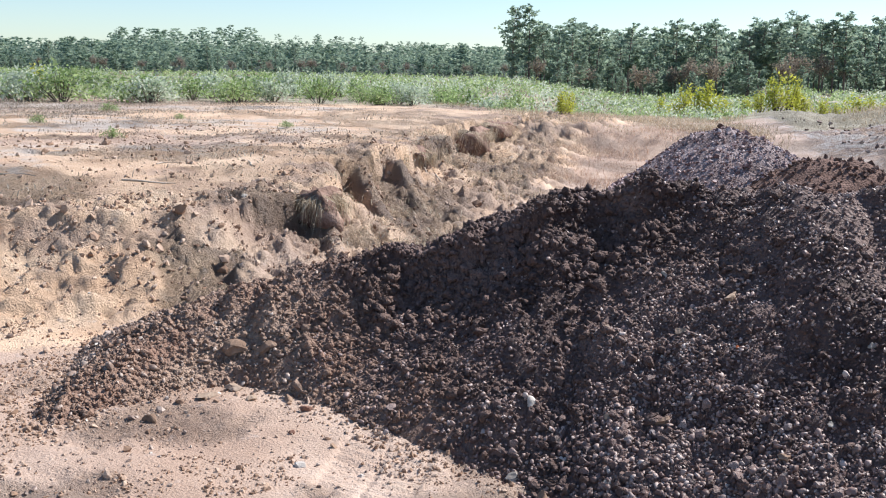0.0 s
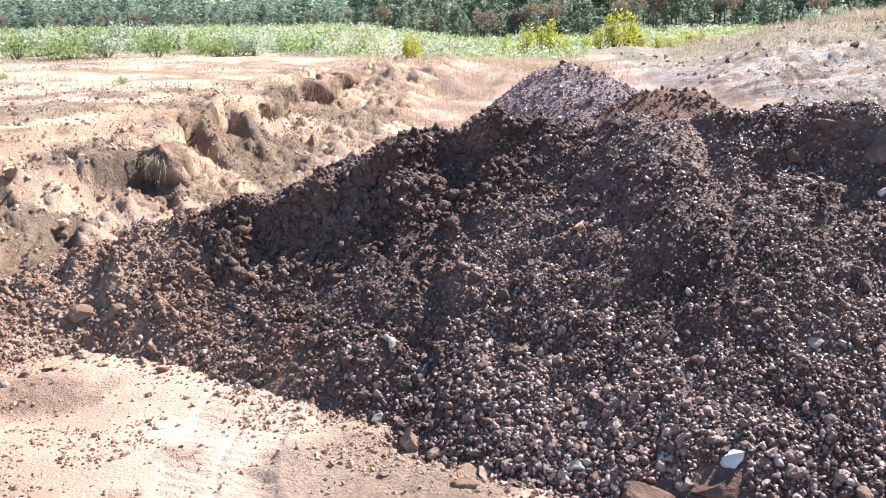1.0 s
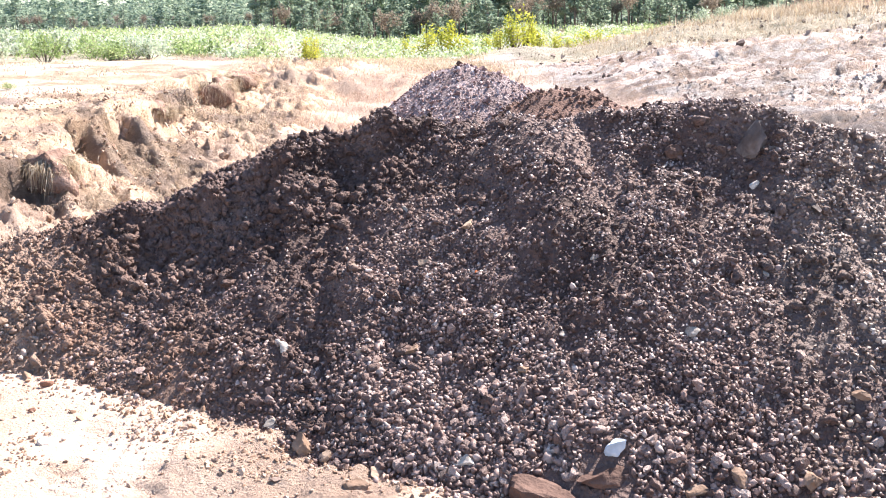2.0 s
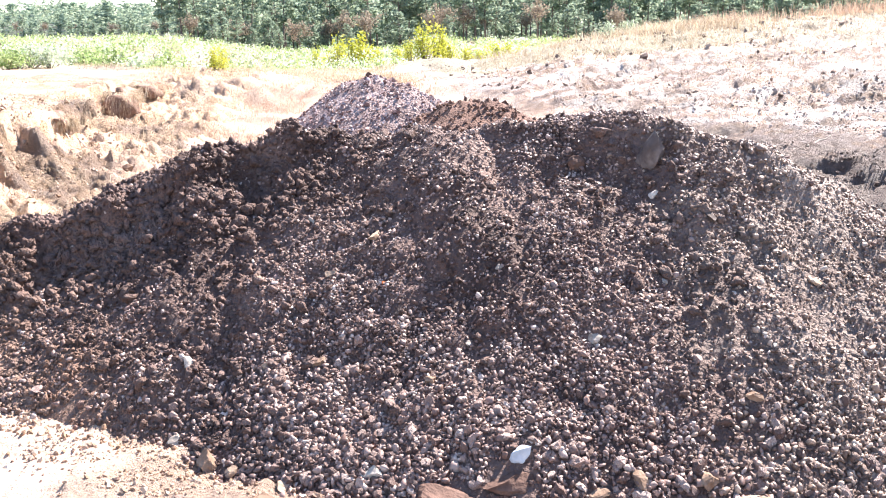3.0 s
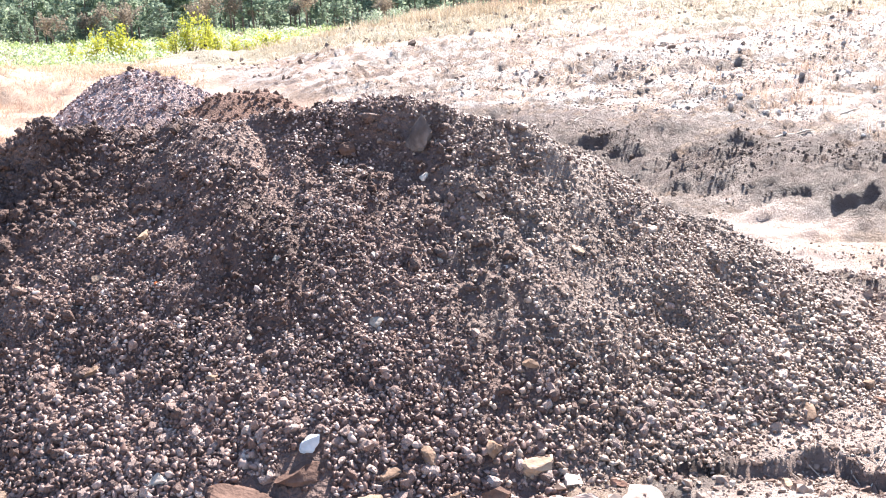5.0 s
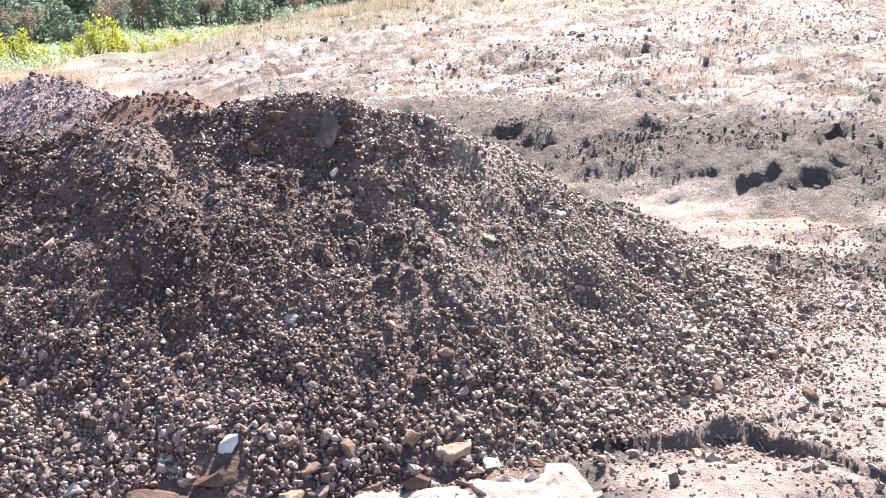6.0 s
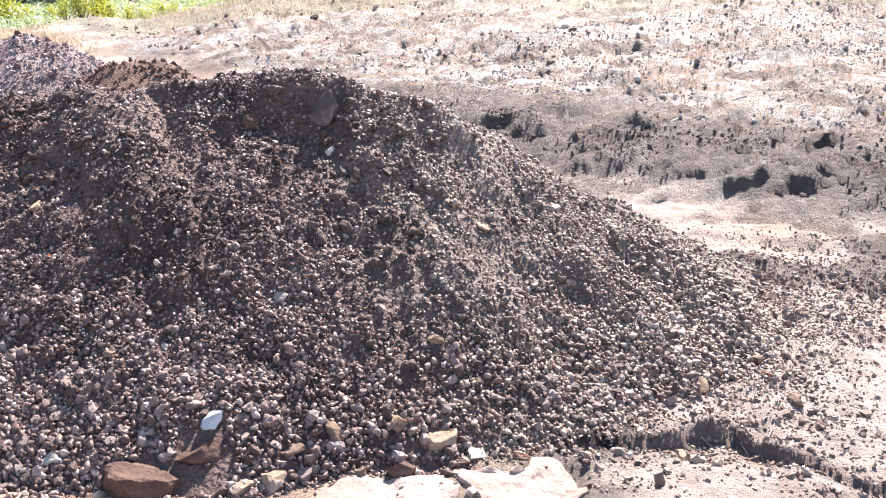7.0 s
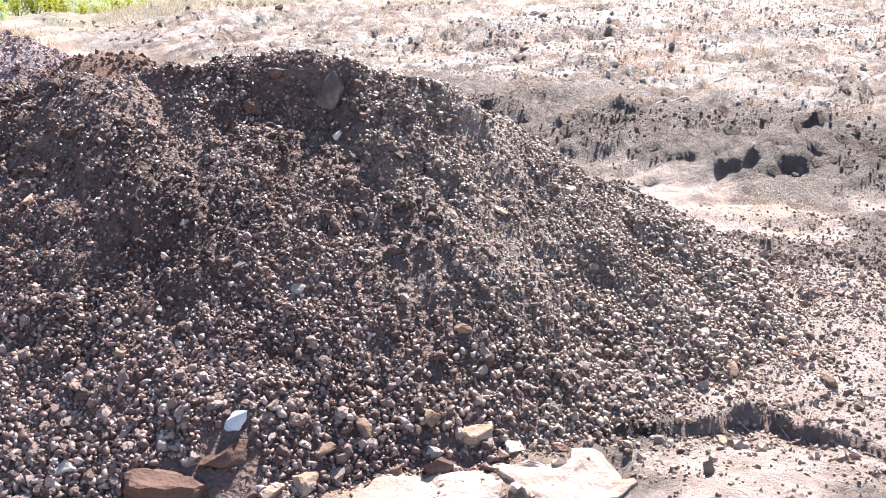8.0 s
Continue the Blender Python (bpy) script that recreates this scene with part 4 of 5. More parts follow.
rock("long_rock", -0.257, 3.9, 0.10, TAN_ROCK, "long narrow tan rock on the gravel heap", (0.35, 0.35), -60, seed=11, lift=0.6)
SMALL = [  # x, y, width, material, name, label
    (-0.56, 2.74, 0.11, BROWN_ROCK, "brown_rock", "brown rock lying on wet sand"), (-0.51, 2.86, 0.08, TAN_ROCK, "brown_rock", "tan brown rock lying on sand"),
    (-0.98, 3.22, 0.075, PALE_STONE, "white_rock", "whitish rock at the heap's foot"), (-1.0, 3.506, 0.06, PALE_STONE, "white_rock", "whitish rock on the gravel heap"),
    (-0.75, 3.785, 0.062, TAN_ROCK, "tan_rock", "tan rock on the gravel heap"), (-0.44, 3.785, 0.062, TAN_ROCK, "tan_rock", "tan rock on the gravel heap"),
    (0.265, 3.5, 0.04, PALE_STONE, "white_rock", "whitish rock on the gravel heap"), (0.642, 3.447, 0.046, PALE_STONE, "white_rock", "whitish rock on the gravel heap"),
    (0.9, 3.43, 0.04, PALE_STONE, "white_rock", "whitish rock on the gravel heap"), (0.598, 3.19, 0.06, PALE_STONE, "pale_rock", "pale rock on the gravel heap"),
    (0.139, 3.245, 0.038, PALE_STONE, "pale_rock", "pale rock on the gravel heap"), (0.93, 3.84, 0.055, PALE_STONE, "grey_rock", "pale grey rock below the boulder"),
    (-0.44, 3.37, 0.065, BROWN_ROCK, "brown_rock", "brown rock on the gravel heap"), (-0.567, 4.16, 0.052, PALE_STONE, "pale_rock", "pale rock on the gravel heap"),
    (-0.207, 3.64, 0.034, ORANGE_ROCK, "orange_rock", "small bright orange stone on the heap"), (-0.209, 2.936, 0.036, ORANGE_ROCK, "orange_rock", "small orange stone at the heap's foot"),
    (-0.585, 3.1, 0.055, PALE_STONE, "pink_rock", "pinkish pale rock at the heap's foot"), (1.487, 3.45, 0.06, TAN_ROCK, "tan_rock", "tan rock on the gravel heap"),
    (1.233, 3.116, 0.028, PALE_STONE, "white_rock", "small whitish rock on the heap"), (-0.008, 3.126, 0.065, BROWN_ROCK, "brown_clod", "brown earth clod on the gravel heap"),
    (-0.665, 3.407, 0.045, TAN_ROCK, "tan_rock", "tan rock on the gravel heap"), (2.24, 2.91, 0.105, BROWN_ROCK, "brown_rock", "brown rock on trampled sand"),
    (2.49, 3.0, 0.05, GREY_ROCK, "grey_rock", "bluish grey rock on trampled sand"), (2.6, 2.97, 0.056, RED_ROCK, "red_rock", "reddish rock on trampled sand"),
    (2.63, 3.08, 0.07, BROWN_ROCK, "brown_rock", "brown rock on trampled sand"), (2.5, 2.68, 0.11, BROWN_ROCK, "brown_rock", "flat brown rock on trampled sand"),
    (1.68, 2.5, 0.046, PALE_STONE, "white_rock", "whitish rock in the small cut"), (1.91, 2.42, 0.06, PALE_STONE, "white_rock", "whitish rock in the small cut"),
    (1.68, 2.43, 0.05, GREY_ROCK, "grey_rock", "grey rock in the small cut"), (1.9, 2.5, 0.09, TAN_ROCK, "tan_rock", "tan rock in the small cut"),
    (-1.8, 3.0, 0.06, PALE_STONE, "white_rock", "white flat stone on sand"), (-1.56, 3.05, 0.03, PALE_STONE, "white_rock", "small white stone on sand"),
    (-2.6, 3.13, 0.086, BROWN_ROCK, "brown_rock", "brown rock on sand beside the heap"), (-3.45, 3.8, 0.04, PALE_STONE, "white_rock", "small white stone on the spur"),
    (-1.99, 3.27, 0.035, RED_ROCK, "red_rock", "small reddish stone on sand"), (-4.55, 4.1, 0.09, GREY_ROCK, "grey_rock", "bluish grey rock at the bank's foot"),
    (-4.2, 4.63, 0.047, PALE_STONE, "white_rock", "small white stone in the gully"), (-3.75, 5.05, 0.055, GREY_ROCK, "grey_rock", "grey rock at the bank's foot"),
    (1.123, 2.945, 0.075, BROWN_ROCK, "brown_rock", "rounded brown rock low on the gravel heap"), (0.46, 2.58, 0.11, TAN_ROCK, "tan_rock", "pale topped tan rock at the heap's foot"),
    (0.86, 2.53, 0.11, DARK_ROCK, "brown_rock", "lumpy dark brown rock at the heap's foot"), (0.74, 2.56, 0.075, BROWN_ROCK, "brown_rock", "upright brown rock at the heap's foot"),
    (0.68, 2.69, 0.09, BROWN_ROCK, "brown_rock", "brown rock at the heap's foot"), (1.14, 2.57, 0.075, PALE_STONE, "grey_rock", "pale grey rock at the heap's foot"),
    (0.55, 2.66, 0.085, BROWN_ROCK, "brown_rock", "brown rock at the heap's foot"), (0.36, 2.56, 0.1, TAN_ROCK, "tan_rock", "tan rock at the heap's foot"),
    (0.9, 2.68, 0.08, BROWN_ROCK, "brown_rock", "brown rock at the heap's foot"), (-0.72, 2.98, 0.075, TAN_ROCK, "tan_rock", "tan rock at the heap's foot"),
    (-0.82, 3.05, 0.09, BROWN_ROCK, "brown_rock", "brown rock at the heap's foot"), (-0.2, 2.83, 0.085, PALE_STONE, "pale_rock", "pale rock at the heap's foot"),
    (-2.45, 3.84, 0.12, BROWN_ROCK, "brown_clod", "brown earth clod on the gravel heap"), (-2.5, 3.63, 0.1, TAN_ROCK, "tan_rock", "flat tan rock beside the heap"),
    (-2.2, 3.62, 0.075, BROWN_ROCK, "brown_rock", "brown rock at the heap's foot"), (-2.36, 3.55, 0.065, TAN_ROCK, "tan_rock", "tan rock beside the heap"),
    (-2.05, 3.5, 0.07, RED_ROCK, "red_rock", "reddish rock at the heap's foot"), (-2.31, 3.99, 0.1, DARK_ROCK, "brown_clod", "dark earth clod on the gravel heap")]
for k, (x, y, w, mat, name, label) in enumerate(SMALL):
    rock(name, x, y, w, mat, label, (0.6 + 0.03 * (k % 9), 0.45 + 0.05 * (k % 7)), 37 * k, seed=20 + k, lift=0.3)
rock("heap_top_rock", -0.93, 11.8, 0.13, DARK_ROCK, "dark rock on top of the crushed stone heap", (0.8, 0.8), 10, seed=81, lift=0.3, z=1.0)


# ---- dried sand crust in front of the heap ----
SAND_CRUST = surface("sand_crust", [(0.3, 0.21, 0.17), (0.38, 0.285, 0.24), (0.46, 0.365, 0.315)], (3, 70), 0.6, 0.85, dist=0.01)


def crust_plate(outline, thick, seed):
    """A flat cake of dried sand with a ragged broken edge, lying on the ground."""
    pts, rng = [], np.random.default_rng(seed)
    for (ax, ay), (bx, by) in zip(outline, outline[1:] + outline[:1]):
        for k in range(14):
            pts.append((ax + (bx - ax) * k / 14, ay + (by - ay) * k / 14))
    ring = np.array(pts)
    ring = ring + np.stack((fbm(ring[:, 0], ring[:, 1], 0.1, 3, 0.6, seed=seed), fbm(ring[:, 0], ring[:, 1], 0.1, 3, 0.6, seed=seed + 9)), -1) * 0.03
    mid, n, verts = ring.mean(axis=0), len(ring), []
    for f, up in ((1.0, -0.03), (0.995, 0.85), (0.98, 1.0), (0.85, 1.0), (0.65, 1.0), (0.42, 1.0), (0.2, 1.0), (0.02, 1.0)):
        p = mid + (ring - mid) * f
        z = ground_height(p[:, 0], p[:, 1]) + (thick * up if up > 0 else up) + 0.003 * fbm(p[:, 0], p[:, 1], 0.08, 3, seed=seed)
        verts.append(np.stack((p[:, 0], p[:, 1], z), -1))
    i = np.arange(n)
    j = (i + 1) % n
    faces = np.concatenate([np.stack((i + k * n, j + k * n, j + k * n + n, i + k * n + n), -1) for k in range(7)])
    return tagged(link_mesh("crust_plate", np.concatenate(verts), faces, SAND_CRUST, smooth=False), "pale cracked plate of dried sand on the ground", "sand crust", "plates of dried sand")


crust_plate([(0.6, 2.5), (0.73, 2.535), (1.0, 2.515), (1.025, 2.38), (0.95, 2.22), (0.55, 2.22)], 0.009, 3)
crust_plate([(1.05, 2.5), (1.27, 2.478), (1.41, 2.492), (1.46, 2.42), (1.4, 2.22), (1.1, 2.22), (1.06, 2.38)], 0.012, 5)


# ---- trees ----
def cone(a, b, ra, rb, sides=6):
    a, b = np.array(a, float), np.array(b, float)
    w = (b - a) / np.linalg.norm(b - a)
    u = np.cross(w, [0.3, 0.9, 0.1])
    u /= np.linalg.norm(u)
    v = np.cross(w, u)
    t = np.arange(sides) * 2 * math.pi / sides
    ring = np.cos(t)[:, None] * u + np.sin(t)[:, None] * v
    verts = np.concatenate((a + ra * ring, b + rb * ring))
    i = np.arange(sides)
    j = (i + 1) % sides
    return verts, np.stack((i, j, j + sides, i + sides), -1)


def merge(pieces):
    verts, faces, n = [], [], 0
    for v, f in pieces:
        verts.append(v)
        faces.append(f + n)
        n += len(v)
    return np.concatenate(verts), np.concatenate(faces)


def leaves(centres, size, per, spread, rng, flat=0.6, up=0.0, long=1.0):
    """Small four-sided leaves or sprays round each centre."""
    c = np.repeat(np.asarray(centres, float), per, axis=0)
    n = len(c)
    c = c + rng.standard_normal((n, 3)) * np.asarray(spread)
    a = rng.standard_normal((n, 3)) * [1, 1, flat] + [0, 0, up]
    a /= np.linalg.norm(a, axis=1)[:, None]
    b = np.cross(a, rng.standard_normal((n, 3)))
    b /= np.linalg.norm(b, axis=1)[:, None]
    s = size * rng.uniform(0.5, 1.3, n)[:, None]
    a, b = a * s * long, b * s * 0.5
    v = np.stack((c - a, c + b * 0.9, c + a, c - b), axis=1).reshape(-1, 3)
    return v, np.arange(4 * n).reshape(-1, 4)


def pine(rng, height, bare=0.45, density=1.0, per=7, leaf=0.032):
    """Arrays of a pine's trunk with limbs and of its needle crown."""
    bend = rng.uniform(-0.25, 0.25, 2)
    knots = [np.array([bend[0] * k, bend[1] * k, 0]) * (k / 4) + [0, 0, height * k / 4] for k in range(5)]
    wood = [cone(knots[k], knots[k + 1], height * 0.014 * (1 - 0.22 * k), height * 0.014 * (1 - 0.22 * (k + 1)) + 0.01) for k in range(4)]
    tips = []
    for h in np.arange(bare, 0.98, 0.035 / density):
        for _ in range(rng.integers(1, 4)):
            a = rng.uniform(0, 2 * math.pi)
            reach = height * (0.05 + 0.17 * math.sin(math.pi * min(1, (1.03 - h) / (1.1 - bare))) ** 0.8) * rng.uniform(0.5, 1.15)
            root = np.array([bend[0] * 4 * h * h, bend[1] * 4 * h * h, height * h])
            tip = root + [reach * math.cos(a), reach * math.sin(a), reach * rng.uniform(0.05, 0.5)]
            wood.append(cone(root, tip, 0.05, 0.015, 3))
            for f in (0.5, 0.75, 1.0):
                tips.append(root + (tip - root) * f)
    return merge(wood), leaves(tips, height * leaf, per, (height * 0.022, height * 0.022, height * 0.013), rng, 0.5)


def broadleaf(rng, height, leafy=1.0):
    """Arrays of a thin autumn tree: forked trunk and scattered leaves."""
    wood, tips = [cone((0, 0, 0), (0.1, 0, height * 0.35), height * 0.014, height * 0.010)], []
    for _ in range(7):
        a = rng.uniform(0, 2 * math.pi)
        root = np.array([0.1, 0, height * rng.uniform(0.2, 0.4)])
        mid = root + [height * 0.14 * math.cos(a), height * 0.14 * math.sin(a), height * rng.uniform(0.15, 0.3)]
        wood.append(cone(root, mid, height * 0.007, height * 0.004, 4))
        for _ in range(5):
            tip = mid + rng.standard_normal(3) * height * [0.09, 0.09, 0.06] + [0, 0, height * 0.16]
            wood.append(cone(mid, tip, height * 0.004, height * 0.001, 3))
            for f in (0.45, 0.75, 1.0):
                tips.append(mid + (tip - mid) * f)
    return merge(wood), leaves(tips, height * 0.026, int(6 * leafy), height * 0.035, rng, 1.0)


def tree_thing(name, arrays, leaf_material, label, group):
    """Built once at the origin; the copies stand in the wood."""
    (wv, wf), (lv, lf) = arrays
    ob = new(name)
    tagged(ob, label, "tree", group)
    link_mesh("trunk", wv, wf, BARK, ob, smooth=True)
    link_mesh("crown", lv, lf, leaf_material, ob)
    return ob


def at_ground(az, r):
    x, y = r * math.sin(radians(az)), r * math.cos(radians(az))
    return x, y, float(ground_height(np.array([x]), np.array([y]))[0])


trng = np.random.default_rng(5)
KINDS = []
for k in range(6):
    KINDS.append(tree_thing("pine_tree", pine(trng, 10.5, 0.12 + 0.06 * k, 1.0, 8, 0.03), PINE_LEAF, "tall green pine with bare lower trunk at the field's edge", "pines along the field"))
for k in range(3):
    KINDS.append(tree_thing("young_pine", pine(trng, 5.0, 0.04, 1.0, 8, 0.032), PINE_LEAF, "young bushy green pine before the taller wood", "young pines along the field"))
for k in range(3):
    KINDS.append(tree_thing("bare_tree", broadleaf(trng, 6.0, 1.5), DRY_LEAF, "thin autumn tree with sparse brown leaves", "autumn trees along the field"))
spots = []
for k in range(150):
    az = -16.5 + 49 * (k + trng.uniform(0, 1)) / 150
    spots.append((az, trng.uniform(140, 185), (0, 1, 2, 3, 4, 5)[trng.integers(0, 6)], trng.uniform(0.8, 1.15)))
for k in range(64):
    az = -16.5 + 45 * (k + trng.uniform(0, 1)) / 64
    spots.append((az, trng.uniform(128, 150), (6, 7, 8, 6, 7, 9, 10, 11)[trng.integers(0, 8)], trng.uniform(0.55, 1.1)))
for k in range(80):
    az = -50 + 35 * (k + trng.uniform(0, 1)) / 80
    spots.append((az, trng.uniform(225, 300), (6, 7, 8, 6, 7, 8, 9, 10, 0)[trng.integers(0, 9)], trng.uniform(0.5, 0.85)))
for k, (az, r, kind, size) in enumerate(spots):
    x, y, z = at_ground(az, r)
    m = pose(x, y, z - 0.1, 0, 0, trng.uniform(0, 360))
    ob = copy_thing(KINDS[kind], m)
    ob.scale = (size * trng.uniform(0.9, 1.1),) * 2 + (size,)
for ob in KINDS:
    for o in (*ob.children_recursive, ob):
        bpy.data.objects.remove(o)


def far_woods():
    """The woods behind: hundreds of coarse trees in one mesh."""
    rng = np.random.default_rng(6)
    pieces = [pine(rng, 10.0, 0.03, 0.6, 2, 0.055)[1] for _ in range(4)] + [broadleaf(rng, 8.0, 0.2)[1] for _ in range(2)]
    out, feet = [], []
    for k in range(1200):
        az = rng.uniform(-52, -15) if k % 5 > 1 else rng.uniform(-15, 34)
        r = (rng.uniform(285, 400) if rng.uniform() < 0.6 else rng.uniform(400, 640)) if az < -15 else rng.uniform(185, 260)
        x, y = r * math.sin(radians(az)), r * math.cos(radians(az))
        v, f = pieces[(0, 1, 2, 3, 0, 1, 2, 3, 4, 5)[rng.integers(0, 10)]]
        s = rng.uniform(0.8, 1.25) * (0.72 if az < -15 else 1.0) * (1.6 if abs(az + 35) < 4 and r > 400 else 1.0)
        a = rng.uniform(0, 6.28)
        c, n = math.cos(a) * s, math.sin(a) * s
        w = 1.5 if az < -15 else 1.2
        out.append((np.stack((w * (v[:, 0] * c - v[:, 1] * n) + x, w * (v[:, 0] * n + v[:, 1] * c) + y, v[:, 2] * s), -1), f))
        feet.append((x, y))
    z = ground_height(*np.array(feet).T)
    for (v, f), up in zip(out, z):
        v[:, 2] += up
    v, f = merge(out)
    return link_mesh("far_woods", v, f, PINE_LEAF)


tagged(far_woods(), "dense green pine wood on low hills far behind", "forest", kind="stuff")


# ---- grass and weeds ----
def blades(x, y, z, height, per, rng, lean=0.5, width=0.006, spread=0.05, droop=0.0):
    """Tufts of narrow three-sided blades, bent once."""
    n = len(x) * per
    bx = np.repeat(x, per) + rng.standard_normal(n) * spread
    by = np.repeat(y, per) + rng.standard_normal(n) * spread
    bz = np.repeat(z, per)
    h = np.repeat(height, per) * rng.uniform(0.5, 1.15, n)
    a = rng.uniform(0, 2 * math.pi, n)
    out = lean * h * rng.uniform(0.2, 1.0, n)
    dx, dy = np.cos(a), np.sin(a)
    w = width * rng.uniform(0.7, 1.4, n)
    base = np.stack((bx, by, bz - 0.01), -1)
    side = np.stack((-dy * w, dx * w, np.zeros(n)), -1)
    mid = base + np.stack((dx * out * 0.35, dy * out * 0.35, h * 0.6), -1)
    tip = base + np.stack((dx * out, dy * out, h * (1 - droop * rng.uniform(0, 1, n))), -1)
    v = np.stack((base - side, base + side, mid + side * 0.8, mid - side * 0.8, tip + side * 0.25, tip - side * 0.25), 1).reshape(-1, 3)
    q = np.array([[0, 1, 2, 3], [3, 2, 4, 5]])
    f = (q[None] + (np.arange(n) * 6)[:, None, None]).reshape(-1, 4)
    return v, f


def grass(name, area, count, size, per, chance, material, seed, label, lean=0.5, width=0.006, spread=0.05, droop=0.0):
    rng = np.random.default_rng(seed)
    x, y = rng.uniform(area[0], area[1], count), rng.uniform(area[2], area[3], count)
    ok = rng.uniform(0, 1, count) < chance(x, y)
    x, y = x[ok], y[ok]
    v, f = blades(x, y, ground_height(x, y), size * rng.uniform(0.6, 1.4, len(x)), per, rng, lean, width, spread, droop)
    return tagged(link_mesh(name, v, f, material), label, "grass", kind="stuff")


def bank(x, y):
    return along(RIM, x, y)[0]


def rise(x, y):
    return along(TOE, x, y)[0]


grass("bank_straw", (-8.0, -2.4, 5.0, 21.0), 12000, 0.06, 8, lambda x, y: step(-1.7, -1.0, bank(x, y)) * (1 - step(0.1, 0.6, bank(x, y))) * step(5.6, 7.5, y) * np.clip(0.15 + 0.8 * fbm(x, y, 0.8, 3, seed=101), 0, 1), STRAW, 61, "dry weathered straw fallen over the eroded bank", 3.0, 0.003, 0.1, 0.9)
grass("plateau_grass", (-26.0, -4.0, 5.0, 25.0), 34000, 0.055, 6, lambda x, y: step(0.1, 0.6, bank(x, y)) * np.clip(0.16 * step(-0.1, 0.4, fbm(x, y, 1.4, 3, seed=102)) + 0.85 * step(2.5, 6.5, bank(x, y) + 1.2 * fbm(x, y, 1.5, 3, seed=113)) * np.clip(0.45 + 1.0 * fbm(x, y, 2.5, 3, seed=103), 0, 1), 0, 1), GREY_STRAW, 62, "thin greyish dry grass on the bare plateau", 2.6, 0.005, 0.14, 0.6)
grass("gully_grass", (-5.0, 0.5, 9.5, 18.5), 4000, 0.075, 10, lambda x, y: (1 - step(-1.4, -0.9, bank(x, y))) * (1 - step(-0.4, 0.3, rise(x, y))) * step(11.6, 13.5, y + 1.2 * fbm(x, y, 1.5, 2, seed=104)) * np.clip(0.5 + 0.8 * fbm(x, y, 0.9, 2, seed=111), 0, 1), RED_STRAW, 63, "reddish dry grass on the gully floor", 1.7, 0.003, 0.12)
grass("far_bank_grass", (-9.0, 0.5, 17.5, 26.0), 8000, 0.085, 8, lambda x, y: (1 - step(0.0, 0.8, bank(x, y))) * (1 - step(0.0, 0.8, rise(x, y))) * np.clip(0.6 + 0.6 * fbm(x, y, 1.5, 2, seed=105), 0, 1), STRAW, 64, "pale dry grass above the gully's far bank", 1.8, 0.005, 0.14)
grass("slope_tufts", (1.5, 16.0, 6.5, 17.0), 6000, 0.06, 9, lambda x, y: step(1.0, 2.0, rise(x, y)) * 0.5 * step(0.2, 0.6, fbm(x, y, 1.6, 3, seed=106) + 0.03 * (x - 4)), RED_STRAW, 65, "sparse reddish grass tufts on the bare slope", 1.3, 0.003, 0.09)
grass("tall_tufts", (3.5, 12.0, 5.5, 12.0), 500, 0.16, 18, lambda x, y: step(0.8, 1.6, rise(x, y)) * step(0.25, 0.6, fbm(x, y, 1.1, 2, seed=112)) * 0.5, RED_STRAW, 69, "upright reddish grass stalks on the slope", 0.8, 0.002, 0.05)
grass("slope_top_grass", (1.0, 20.0, 13.0, 27.0), 9000, 0.08, 6, lambda x, y: step(17, 20, np.hypot(x, y) + 1.5 * fbm(x, y, 3.0, 3, seed=107)) * (1 - step(27, 29, np.hypot(x, y))) * step(2, 4, rise(x, y)) * 0.8, STRAW, 66, "short tan dry grass on the slope's top", 1.8, 0.006, 0.25)
grass("crest_grass", (3.0, 18.0, 16.0, 28.0), 4500, 0.3, 10, lambda x, y: step(22.5, 24.5, np.hypot(x, y) + fbm(x, y, 3.0, 3, seed=108)) * (1 - step(26.5, 28, np.hypot(x, y))) * step(0.18, 0.28, x / y) * np.clip(0.35 + 0.9 * fbm(x, y, 2.0, 2, seed=109), 0, 1), RED_STRAW, 67, "tall reddish broom grass along the skyline", 0.8, 0.004, 0.25)
grass("pale_crest_weeds", (-1.5, 8.0, 19.0, 30.0), 3000, 0.2, 10, lambda x, y: step(2.5, 5, rise(x, y)) * step(20, 22, y) * np.clip(0.35 + 0.9 * fbm(x, y, 2.0, 2, seed=110), 0, 1), STRAW, 68, "pale seeding weeds along the slope's edge", 1.2, 0.005, 0.25)


